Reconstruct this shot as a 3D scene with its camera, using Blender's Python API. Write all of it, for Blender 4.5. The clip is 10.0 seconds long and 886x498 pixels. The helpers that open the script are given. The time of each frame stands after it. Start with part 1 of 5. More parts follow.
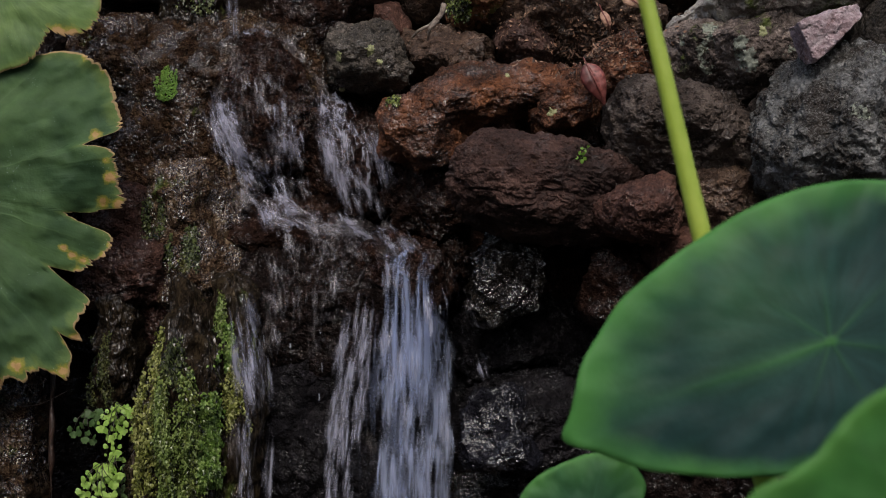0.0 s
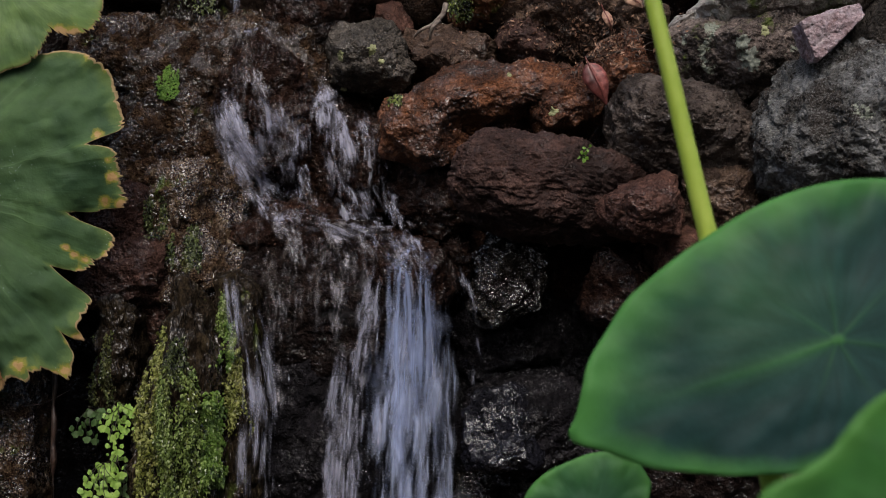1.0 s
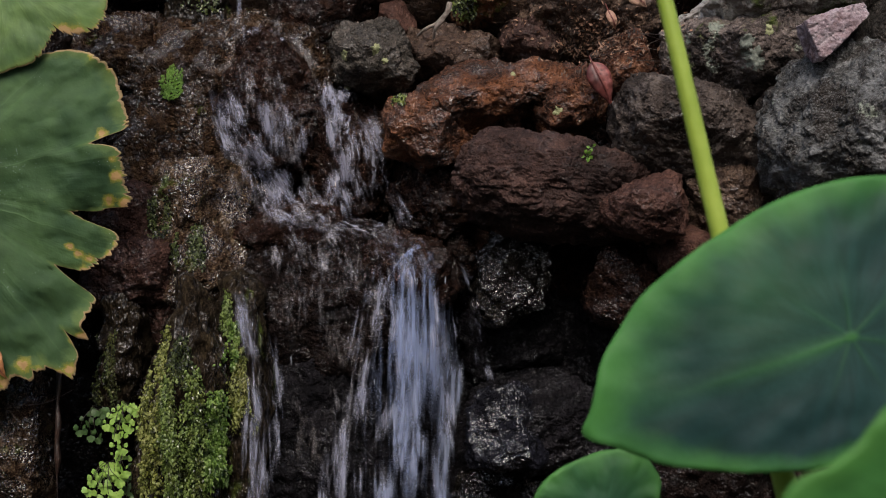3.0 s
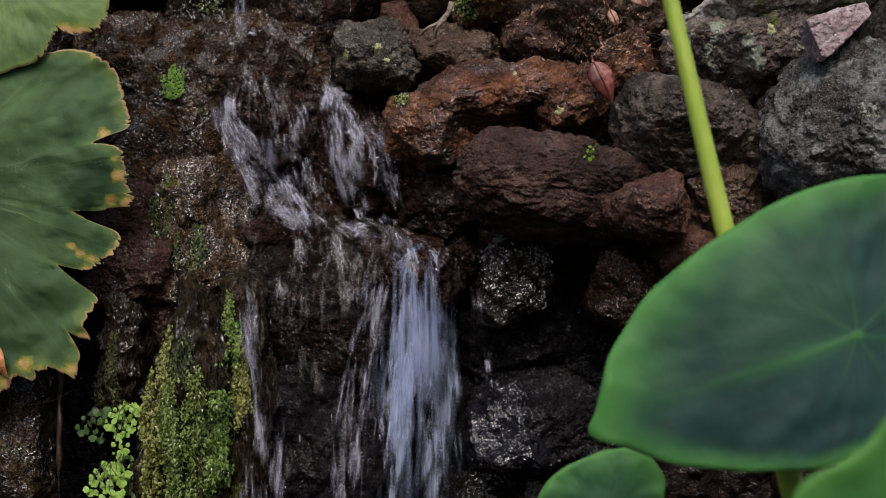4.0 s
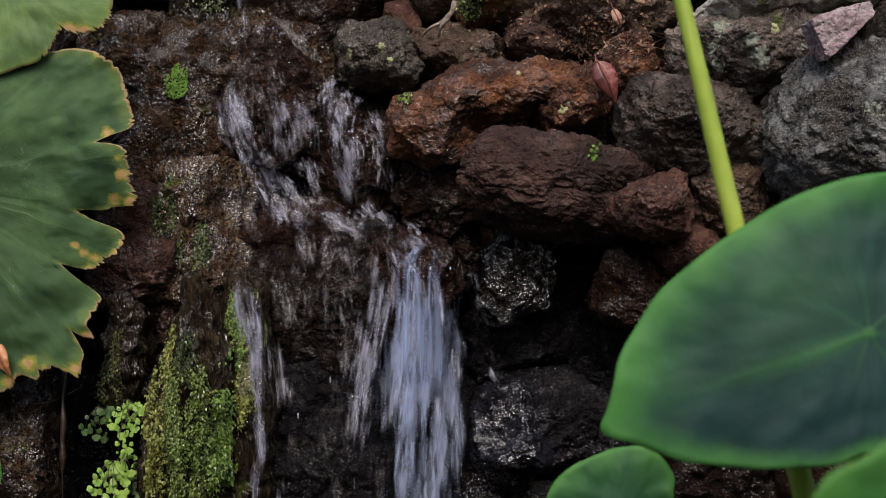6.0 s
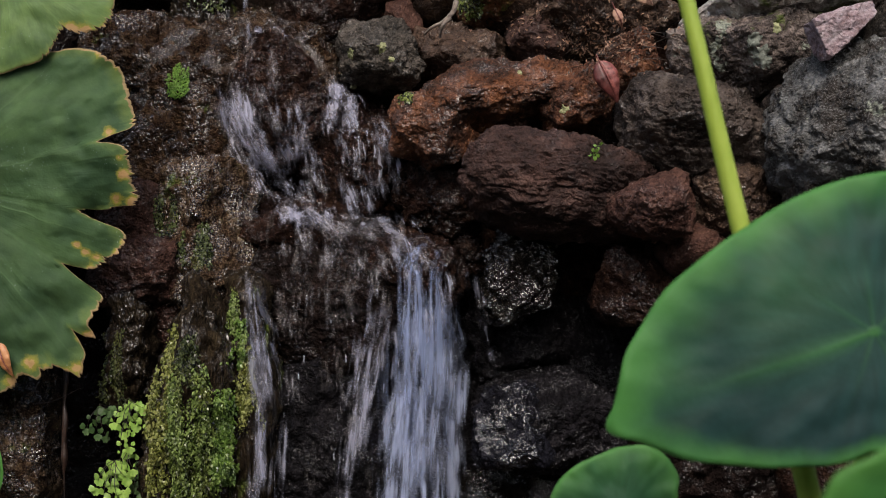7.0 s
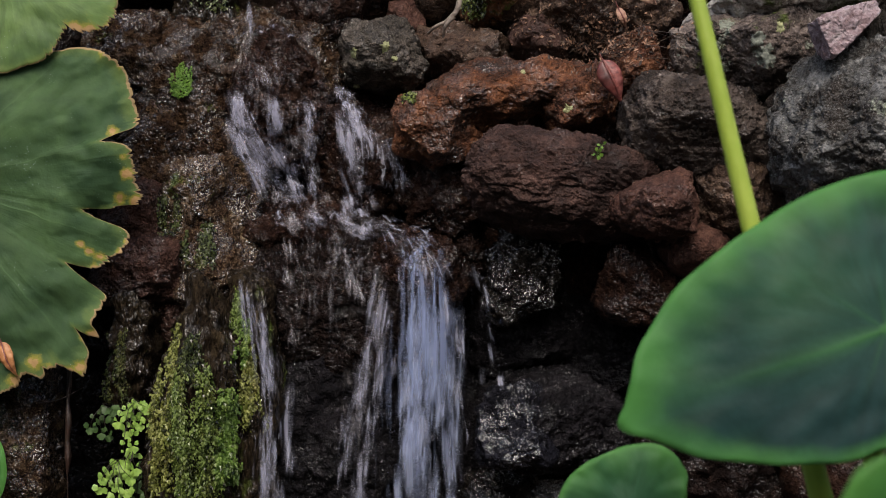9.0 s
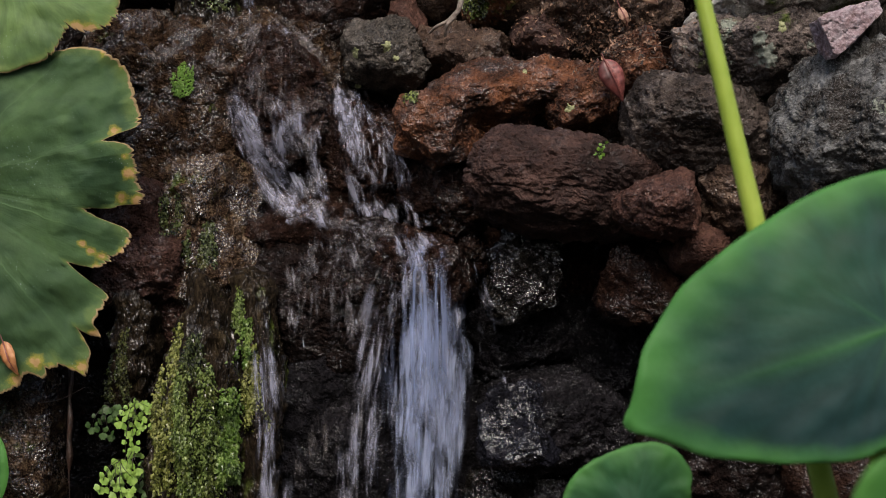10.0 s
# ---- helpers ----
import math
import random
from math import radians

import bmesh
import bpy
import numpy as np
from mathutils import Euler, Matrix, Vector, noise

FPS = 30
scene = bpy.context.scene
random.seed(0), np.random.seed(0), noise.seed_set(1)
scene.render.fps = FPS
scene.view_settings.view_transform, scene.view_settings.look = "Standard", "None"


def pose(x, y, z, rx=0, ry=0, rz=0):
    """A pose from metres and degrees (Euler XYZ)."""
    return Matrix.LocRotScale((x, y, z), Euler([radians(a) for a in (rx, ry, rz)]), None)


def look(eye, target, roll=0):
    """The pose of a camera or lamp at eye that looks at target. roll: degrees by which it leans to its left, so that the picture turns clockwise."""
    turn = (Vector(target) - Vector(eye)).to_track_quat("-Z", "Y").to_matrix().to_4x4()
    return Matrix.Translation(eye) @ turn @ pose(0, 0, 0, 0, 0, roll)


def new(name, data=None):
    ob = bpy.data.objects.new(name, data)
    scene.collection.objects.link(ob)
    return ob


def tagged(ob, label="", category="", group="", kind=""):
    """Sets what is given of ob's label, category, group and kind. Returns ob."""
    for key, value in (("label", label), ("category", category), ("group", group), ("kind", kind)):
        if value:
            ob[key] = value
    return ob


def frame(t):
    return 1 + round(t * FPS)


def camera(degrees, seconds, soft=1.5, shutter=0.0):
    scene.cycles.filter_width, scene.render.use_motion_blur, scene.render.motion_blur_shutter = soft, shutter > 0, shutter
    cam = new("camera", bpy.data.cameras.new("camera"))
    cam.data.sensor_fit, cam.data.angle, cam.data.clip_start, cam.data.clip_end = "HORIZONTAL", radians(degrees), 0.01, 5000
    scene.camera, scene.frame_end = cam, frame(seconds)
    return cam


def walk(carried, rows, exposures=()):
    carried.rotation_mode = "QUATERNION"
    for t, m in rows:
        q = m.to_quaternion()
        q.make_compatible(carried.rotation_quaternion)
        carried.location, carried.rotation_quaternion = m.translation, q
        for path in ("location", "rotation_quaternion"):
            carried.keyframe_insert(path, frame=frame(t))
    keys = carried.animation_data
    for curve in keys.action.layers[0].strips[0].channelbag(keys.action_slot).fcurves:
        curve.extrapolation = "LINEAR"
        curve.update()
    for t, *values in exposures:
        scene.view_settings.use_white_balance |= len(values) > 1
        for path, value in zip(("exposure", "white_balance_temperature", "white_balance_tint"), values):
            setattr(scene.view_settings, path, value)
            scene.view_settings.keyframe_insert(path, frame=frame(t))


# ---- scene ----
# ---- camera and its slide ----
from mathutils.bvhtree import BVHTree

cam = camera(42.8, 10.0, soft=1.0, shutter=0.3)
cam.data.dof.use_dof = True
cam.data.dof.focus_distance = 1.95
cam.data.dof.aperture_fstop = 15
SLIDE = ((0.0, 0.0), (0.5, 0.055), (1.0, 0.11), (1.5, 0.165), (2.0, 0.225), (2.5, 0.28), (4.0, 0.43), (4.5, 0.475), (5.0, 0.53),
         (5.5, 0.58), (7.0, 0.715), (7.5, 0.76), (8.0, 0.81), (8.5, 0.855), (9.0, 0.905), (9.5, 0.95), (10.0, 1.0))
walk(cam, [(t, look((0.784 - 0.031 * s, 0.0, 0.941 - 0.0068 * s), (0.784 - 0.031 * s, 2.0, 0.941 - 0.0068 * s))) for t, s in SLIDE],
     exposures=((0.0, -0.02, 6500, 10), (1.0, 0.05, 6500, 10), (2.5, 0.14, 6520, 10), (4.0, 0.26, 6550, 10), (5.5, 0.32, 6600, 10), (8.5, 0.32, 6660, 10), (10.0, 0.33, 6660, 10)))

# ---- light ----
scene.cycles.transparent_max_bounces = 32
world = bpy.data.worlds.new("sky")
scene.world = world
world.use_nodes = True
wn = world.node_tree
sky = wn.nodes.new("ShaderNodeTexSky")
sky.sky_type, sky.sun_disc = "NISHITA", False
sky.sun_elevation, sky.sun_rotation = radians(45), radians(183)
sky.air_density, sky.dust_density, sky.ozone_density = 1.0, 3.5, 1.0
wn.nodes["Background"].inputs[1].default_value = 0.142
wn.links.new(sky.outputs[0], wn.nodes["Background"].inputs[0])
lamp = bpy.data.lights.new("sun", "SUN")
lamp.energy, lamp.angle, lamp.color = 2.05, radians(28), (1.0, 0.945, 0.87)
sun = new("sun", lamp)
sun.matrix_world = look((0.6, -1.4, 4.4), (0.784, 2.0, 0.9))

# ---- materials ----


def shader(name):
    m = bpy.data.materials.new(name)
    m.use_nodes = True
    t = m.node_tree
    return m, t, t.nodes["Principled BSDF"], t.nodes["Material Output"]


def node(t, kind, **values):
    n = t.nodes.new("ShaderNode" + kind)
    for k, v in values.items():
        n.inputs[k.replace("_", " ")].default_value = v
    return n


def ramp(t, source, *stops):
    r = t.nodes.new("ShaderNodeValToRGB")
    while len(r.color_ramp.elements) < len(stops):
        r.color_ramp.elements.new(0.5)
    for e, (p, c) in zip(r.color_ramp.elements, stops):
        e.position = p
        e.color = (*c, 1) if len(c) == 3 else (c[0], c[0], c[0], 1)
    t.links.new(source, r.inputs[0])
    return r.outputs[0]


def mixed(t, fac, a, b):
    m = t.nodes.new("ShaderNodeMix")
    m.data_type = "RGBA"
    for sock, v in ((m.inputs[0], fac), (m.inputs[6], a), (m.inputs[7], b)):
        if isinstance(v, bpy.types.NodeSocket):
            t.links.new(v, sock)
        elif sock == m.inputs[0]:
            sock.default_value = v
        else:
            sock.default_value = (*v, 1)
    return m.outputs[2]


def math_node(t, op, a, b=0.0, c=0.0):
    n = t.nodes.new("ShaderNodeMath")
    n.operation = op
    for sock, v in zip(n.inputs, (a, b, c)):
        if isinstance(v, bpy.types.NodeSocket):
            t.links.new(v, sock)
        else:
            sock.default_value = v
    return n.outputs[0]


def where(t, scale=(1, 1, 1)):
    g = t.nodes.new("ShaderNodeNewGeometry")
    m = t.nodes.new("ShaderNodeMapping")
    m.inputs["Scale"].default_value = scale
    t.links.new(g.outputs["Position"], m.inputs["Vector"])
    return m.outputs[0]


def noise_tex(t, vec, scale, detail=4.0, rough=0.6):
    n = node(t, "TexNoise", Scale=scale, Detail=detail, Roughness=rough)
    t.links.new(vec, n.inputs["Vector"])
    return n.outputs[0]


def lava(name, dark, mid, light, wet=0.3, moss=0.0, lichen=0.0, pits=1.0, bump=0.6, stretch=1.0, grain=0.3, skin_ior=1.5, ripple=0.0085, blotch=0.4, spec=0.25):
    """Porous volcanic rock: three tones, pits, fine grit, and how wet, mossy and lichened it is."""
    m, t, p, out = shader(name)
    v = where(t, (1, 1, stretch))
    broad = noise_tex(t, v, 11, 3)
    fine = noise_tex(t, v, 55, 8, 0.72)
    knob = noise_tex(t, v, 150, 5, 0.7)
    grit = noise_tex(t, v, 330, 4, 0.7)
    tone = math_node(t, "MULTIPLY_ADD", fine, 0.65, math_node(t, "MULTIPLY_ADD", broad, blotch, 0.2 - 0.5 * blotch))
    tone = math_node(t, "MULTIPLY_ADD", knob, 0.35, math_node(t, "SUBTRACT", tone, 0.175))
    col = ramp(t, tone, (0.40, dark), (0.53, mid), (0.67, light))
    col = mixed(t, ramp(t, grit, (0.5, (0.0,)), (0.68, (grain,))), col, tuple(min(1, c * 1.7 + 0.01) for c in light))
    vor = t.nodes.new("ShaderNodeTexVoronoi")
    vor.inputs["Scale"].default_value = 150
    t.links.new(v, vor.inputs["Vector"])
    pit = ramp(t, vor.outputs["Distance"], (0.05, (0.0,)), (0.4, (1.0,)))
    if moss:
        g = ramp(t, noise_tex(t, v, 14, 5, 0.65), (0.66 - 0.25 * moss, (0.0,)), (0.74 - 0.25 * moss, (1.0,)))
        col = mixed(t, g, col, mixed(t, fine, (0.02, 0.035, 0.006), (0.10, 0.13, 0.02)))
    if lichen:
        g = ramp(t, noise_tex(t, v, 20, 6, 0.7), (0.70 - 0.2 * lichen, (0.0,)), (0.73 - 0.2 * lichen, (1.0,)))
        col = mixed(t, g, col, mixed(t, grit, (0.10, 0.12, 0.09), (0.34, 0.36, 0.30)))
    t.links.new(col, p.inputs["Base Color"])
    damp = noise_tex(t, v, 25, 4)
    t.links.new(ramp(t, damp, (0.35, (0.6,)), (0.7, (0.9,))), p.inputs["Roughness"])
    p.inputs["Specular IOR Level"].default_value = spec
    lump = noise_tex(t, v, 60, 2.5, 0.6)
    bead = noise_tex(t, v, 130, 1.6, 0.55)
    height = math_node(t, "ADD", math_node(t, "MULTIPLY", pit, 0.25 * pits), lump)
    height = math_node(t, "ADD", height, math_node(t, "MULTIPLY_ADD", knob, 0.35, math_node(t, "MULTIPLY", bead, 0.45)))
    b = node(t, "Bump", Strength=1.0, Distance=0.022 * bump)
    t.links.new(height, b.inputs["Height"])
    t.links.new(b.outputs[0], p.inputs["Normal"])
    # a skin of water that glints on every small bump
    skin = node(t, "Bump", Strength=1.0, Distance=ripple)
    spark = noise_tex(t, v, 230, 1.0, 0.5)
    domes = t.nodes.new("ShaderNodeTexVoronoi")
    domes.inputs["Scale"].default_value = 120
    t.links.new(v, domes.inputs["Vector"])
    wavy = math_node(t, "MULTIPLY_ADD", spark, 0.45, math_node(t, "MULTIPLY_ADD", lump, 0.4, bead))
    t.links.new(math_node(t, "MULTIPLY_ADD", domes.outputs["Distance"], -0.3, wavy), skin.inputs["Height"])
    t.links.new(skin.outputs[0], p.inputs["Coat Normal"])
    t.links.new(ramp(t, noise_tex(t, v, 18, 4, 0.7), (0.62 - 0.24 * wet, (0.0,)), (0.76 - 0.24 * wet, (min(1.0, wet * 1.2),))), p.inputs["Coat Weight"])
    p.inputs["Coat Roughness"].default_value = 0.05
    p.inputs["Coat IOR"].default_value = skin_ior
    return m


LAVA_BROWN = lava("brown_lava", (0.014, 0.007, 0.005), (0.045, 0.025, 0.017), (0.115, 0.072, 0.048), wet=0.68, bump=0.5, grain=0.45)
LAVA_BROWN_DRY = lava("dry_grey_brown_lava", (0.012, 0.008, 0.006), (0.032, 0.022, 0.018), (0.085, 0.066, 0.056), wet=0.6, bump=0.5, blotch=1.0)
LAVA_DARK = lava("dark_brown_lava", (0.011, 0.0046, 0.0037), (0.026, 0.012, 0.0096), (0.066, 0.034, 0.027), wet=0.45, pits=0.5, bump=0.5, grain=0.25, blotch=0.8)
LAVA_RUST = lava("rust_lava", (0.016, 0.006, 0.003), (0.064, 0.021, 0.0095), (0.165, 0.064, 0.028), wet=0.72, bump=0.55, grain=0.45, blotch=0.8)
LAVA_RUST_DAMP = lava("damp_rust_lava", (0.012, 0.0042, 0.002), (0.050, 0.0165, 0.0066), (0.142, 0.051, 0.020), wet=0.7, bump=0.6, grain=0.45, skin_ior=1.7, blotch=0.9)
LAVA_RUST_GREEN = lava("rust_lava_with_moss", (0.05, 0.02, 0.01), (0.14, 0.06, 0.03), (0.25, 0.12, 0.06), wet=0.4, moss=0.6)
LAVA_REDDISH = lava("reddish_lava", (0.02, 0.008, 0.006), (0.055, 0.023, 0.017), (0.115, 0.056, 0.04), wet=0.5, bump=0.4)
LAVA_GREY = lava("grey_lava", (0.012, 0.010, 0.008), (0.036, 0.03, 0.024), (0.115, 0.094, 0.08), wet=0.7, lichen=0.05, bump=0.6, grain=0.5)
LAVA_LICHEN = lava("grey_brown_lava_with_lichen", (0.022, 0.016, 0.014), (0.085, 0.064, 0.056), (0.21, 0.17, 0.15), wet=0.4, lichen=0.5, moss=0.42, bump=0.5, blotch=1.0)
LAVA_PALE = lava("pale_grey_lava", (0.022, 0.017, 0.014), (0.058, 0.057, 0.055), (0.155, 0.155, 0.155), wet=0.5, lichen=0.35, bump=0.6, blotch=1.2, grain=0.5)
LAVA_SLAB = lava("pale_lichened_slab", (0.08, 0.06, 0.05), (0.20, 0.175, 0.16), (0.36, 0.34, 0.32), wet=0.3, lichen=0.5, moss=0.3, bump=0.42, blotch=1.1)
LAVA_VIOLET = lava("violet_lava", (0.12, 0.07, 0.07), (0.23, 0.165, 0.18), (0.36, 0.30, 0.32), wet=0.3, bump=0.35, blotch=0.8)
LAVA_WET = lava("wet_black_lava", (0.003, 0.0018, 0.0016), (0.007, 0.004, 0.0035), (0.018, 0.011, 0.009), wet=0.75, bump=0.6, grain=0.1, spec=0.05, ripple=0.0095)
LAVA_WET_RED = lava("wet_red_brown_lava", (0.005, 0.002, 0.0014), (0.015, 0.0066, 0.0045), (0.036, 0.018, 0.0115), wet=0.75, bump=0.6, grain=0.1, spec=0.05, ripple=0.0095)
# Wet black stone; the sky's blue sheen is put into its base colour.
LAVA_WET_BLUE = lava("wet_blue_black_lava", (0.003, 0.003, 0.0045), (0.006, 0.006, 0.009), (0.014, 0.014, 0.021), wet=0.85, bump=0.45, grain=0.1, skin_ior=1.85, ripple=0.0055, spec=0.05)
# Wet lava, near black: the hollow's deep shade is put into the colour too.
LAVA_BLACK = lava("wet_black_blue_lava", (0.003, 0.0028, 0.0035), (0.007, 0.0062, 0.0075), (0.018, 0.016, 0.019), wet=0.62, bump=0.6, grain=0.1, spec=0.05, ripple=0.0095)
LAVA_MOUND = lava("wet_brown_mound", (0.006, 0.0028, 0.0016), (0.018, 0.008, 0.0044), (0.075, 0.046, 0.025), wet=0.8, moss=0.15, bump=0.8, grain=0.5, skin_ior=1.9, ripple=0.0105, spec=0.05)
LAVA_SPARK = lava("wet_sparkling_brown_lava", (0.008, 0.0035, 0.002), (0.024, 0.012, 0.007), (0.12, 0.08, 0.046), wet=0.85, moss=0.15, bump=0.8, grain=0.7, skin_ior=2.2, ripple=0.0105, spec=0.05)
LAVA_MOSSY = lava("wet_mossy_lava", (0.005, 0.0035, 0.002), (0.015, 0.010, 0.006), (0.042, 0.03, 0.016), wet=0.85, moss=0.12, bump=0.8, stretch=0.35, grain=0.2, spec=0.05, ripple=0.0095)
LAVA_GRAIN = lava("granular_red_brown_lava", (0.012, 0.005, 0.004), (0.033, 0.0145, 0.0105), (0.075, 0.039, 0.03), wet=0.65, bump=0.8, spec=0.1)
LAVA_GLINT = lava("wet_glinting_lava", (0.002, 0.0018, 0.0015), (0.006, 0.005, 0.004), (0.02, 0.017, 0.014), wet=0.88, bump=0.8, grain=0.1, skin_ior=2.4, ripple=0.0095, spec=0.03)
SOIL = lava("dark_soil", (0.01, 0.008, 0.006), (0.03, 0.022, 0.017), (0.06, 0.045, 0.035), wet=0.3)


def leaf_skin(name, deep, fresh, rim, brown=0.0, veins=9.0, gloss=0.42, thin=0.22, vein=0.3, vein_end=0.85, rim_from=0.8, phase=0.0, midrib=None, bright_spots=False, relief=0.35, streaks=0.5, spec=0.25):
    """Leaf surface; the sheet's own coordinates run round it (x) and from the stalk to the margin (y)."""
    m, t, p, out = shader(name)
    uv = t.nodes.new("ShaderNodeUVMap")
    sep = t.nodes.new("ShaderNodeSeparateXYZ")
    t.links.new(uv.outputs[0], sep.inputs[0])
    ang, rad = sep.outputs[0], sep.outputs[1]
    v = where(t)
    mottle = noise_tex(t, v, 26, 4)
    patchy = math_node(t, "MULTIPLY_ADD", noise_tex(t, v, 7, 3), 0.6, math_node(t, "MULTIPLY", mottle, 0.4))
    col = ramp(t, patchy, (0.38, deep), (0.62, fresh))
    # faint shadows along the veins, put into the colour as darker outward streaks
    turn = math_node(t, "MULTIPLY", ang, 2 * math.pi)
    fan = t.nodes.new("ShaderNodeCombineXYZ")
    t.links.new(math_node(t, "MULTIPLY", math_node(t, "COSINE", turn), 3.2), fan.inputs[0])
    t.links.new(math_node(t, "MULTIPLY", math_node(t, "SINE", turn), 3.2), fan.inputs[1])
    t.links.new(math_node(t, "MULTIPLY", rad, 1.6), fan.inputs[2])
    shade = ramp(t, noise_tex(t, fan.outputs[0], 2.2, 5, 0.62), (0.4, (0.0,)), (0.62, (streaks,)))
    col = mixed(t, shade, col, tuple(c * 0.45 for c in deep))
    uneven = math_node(t, "MULTIPLY_ADD", noise_tex(t, v, 9, 3), 0.7, -0.35)
    edge = math_node(t, "ADD", math_node(t, "MULTIPLY_ADD", uneven, 1 - rim_from, rad), math_node(t, "MULTIPLY_ADD", noise_tex(t, v, 40, 4), 0.16, -0.08))
    col = mixed(t, ramp(t, edge, (rim_from, (0.0,)), (1.0, (0.75,))), col, rim)
    # Lighter margin: its lit, translucent edge is put into the rim colour.
    if bright_spots:
        lit_rim = t.nodes.new("ShaderNodeAttribute")
        lit_rim.attribute_name = "dry"
        col = mixed(t, math_node(t, "MULTIPLY", lit_rim.outputs["Fac"], ramp(t, patchy, (0.25, (0.5,)), (0.6, (1.0,)))), col, rim)
    # veins fan out from the stalk
    wob = math_node(t, "MULTIPLY_ADD", noise_tex(t, v, 18, 2), 0.012, ang)
    frac = math_node(t, "FRACT", math_node(t, "MULTIPLY_ADD", wob, veins, phase))
    tri = math_node(t, "ABSOLUTE", math_node(t, "SUBTRACT", frac, 0.5))
    near = math_node(t, "MULTIPLY", tri, math_node(t, "ADD", rad, 0.04))
    line = ramp(t, near, (0.0, (1.0,)), (0.012, (0.35,)), (0.045, (0.0,)))
    fade = math_node(t, "MULTIPLY", line, ramp(t, rad, (0.02, (1.0,)), (vein_end, (0.08,))))
    if midrib is not None:
        main = math_node(t, "MULTIPLY", math_node(t, "ABSOLUTE", math_node(t, "SUBTRACT", wob, midrib)), math_node(t, "ADD", rad, 0.03))
        main = math_node(t, "MULTIPLY", ramp(t, main, (0.0, (1.0,)), (0.004, (0.4,)), (0.012, (0.0,))), ramp(t, rad, (0.0, (1.0,)), (0.3, (0.6,)), (0.8, (0.0,))))
        fade = math_node(t, "MAXIMUM", math_node(t, "MULTIPLY", fade, ramp(t, rad, (0.05, (0.6,)), (0.5, (0.1,)))), main)
        fade = math_node(t, "MAXIMUM", fade, ramp(t, rad, (0.02, (1.0,)), (0.05, (0.0,))))
        col = mixed(t, math_node(t, "MULTIPLY", fade, vein), col, rim)
    else:
        col = mixed(t, math_node(t, "MULTIPLY", fade, vein), col, tuple(min(1, c * 1.6 + 0.02) for c in fresh))
    if brown:
        worn = t.nodes.new("ShaderNodeAttribute")
        worn.attribute_name = "dry"
        dry = math_node(t, "MULTIPLY_ADD", noise_tex(t, v, 38, 7, 0.8), 2.0, math_node(t, "SUBTRACT", worn.outputs["Fac"], 1.05))
        thin_edge = ramp(t, math_node(t, "MULTIPLY_ADD", noise_tex(t, v, 60, 3), 0.02, rad), (0.996, (0.0,)), (1.004, (0.8,)))
        col = mixed(t, ramp(t, dry, (0.25, (0.0,)), (0.55, (0.8,))), col, (0.25, 0.23, 0.035))
        col = mixed(t, ramp(t, dry, (0.62, (0.0,)), (0.72, (brown,))), col, mixed(t, mottle, (0.26, 0.13, 0.05), (0.46, 0.31, 0.15)))
        col = mixed(t, thin_edge, col, (0.34, 0.22, 0.12))
        dots = t.nodes.new("ShaderNodeTexVoronoi")
        dots.inputs["Scale"].default_value = 170
        t.links.new(v, dots.inputs["Vector"])
        bead = math_node(t, "MULTIPLY", ramp(t, dots.outputs["Distance"], (0.06, (0.7,)), (0.14, (0.0,))), ramp(t, noise_tex(t, v, 11, 3), (0.56, (0.0,)), (0.64, (1.0,))))
        col = mixed(t, bead, col, (0.42, 0.5, 0.47))
    t.links.new(col, p.inputs["Base Color"])
    p.inputs["Roughness"].default_value = gloss
    p.inputs["Specular IOR Level"].default_value = spec
    b = node(t, "Bump", Strength=relief, Distance=0.005)
    t.links.new(math_node(t, "MULTIPLY_ADD", fade, 0.3, mottle), b.inputs["Height"])
    t.links.new(b.outputs[0], p.inputs["Normal"])
    tr = node(t, "BsdfTranslucent")
    t.links.new(mixed(t, 0.5, col, (0.25, 0.5, 0.05)), tr.inputs[0])
    mx = node(t, "MixShader", Fac=thin)
    t.links.new(p.outputs[0], mx.inputs[1])
    t.links.new(tr.outputs[0], mx.inputs[2])
    t.links.new(mx.outputs[0], out.inputs[0])
    return m


TARO = leaf_skin("taro_leaf", (0.0125, 0.040, 0.043), (0.021, 0.064, 0.058), (0.068, 0.235, 0.05), veins=7, gloss=0.55, rim_from=0.84, vein=0.55, phase=0.592, midrib=0.558, bright_spots=True)
TARO_SMALL = leaf_skin("small_taro_leaf", (0.022, 0.083, 0.042), (0.034, 0.120, 0.054), (0.08, 0.24, 0.055), veins=7, gloss=0.55, streaks=0.3, rim_from=0.88, bright_spots=True)
TARO_FRESH = leaf_skin("fresh_taro_leaf", (0.035, 0.14, 0.03), (0.05, 0.18, 0.04), (0.08, 0.24, 0.045), veins=7, gloss=0.6)
TARO_OLD = leaf_skin("old_taro_leaf", (0.030, 0.064, 0.030), (0.062, 0.115, 0.044), (0.12, 0.17, 0.048), brown=0.95, veins=11, thin=0.1, rim_from=0.92, vein=0.6, vein_end=1.2, gloss=0.62, relief=0.7, streaks=0.3, spec=0.12)


# Yellow-green lobe; its bright highlight is put into these lighter tones.
TARO_LOBE = leaf_skin("yellowing_taro_leaf", (0.065, 0.125, 0.04), (0.125, 0.205, 0.06), (0.18, 0.24, 0.06), brown=0.95, veins=16, thin=0.1, rim_from=0.92, vein=0.25, gloss=0.55)


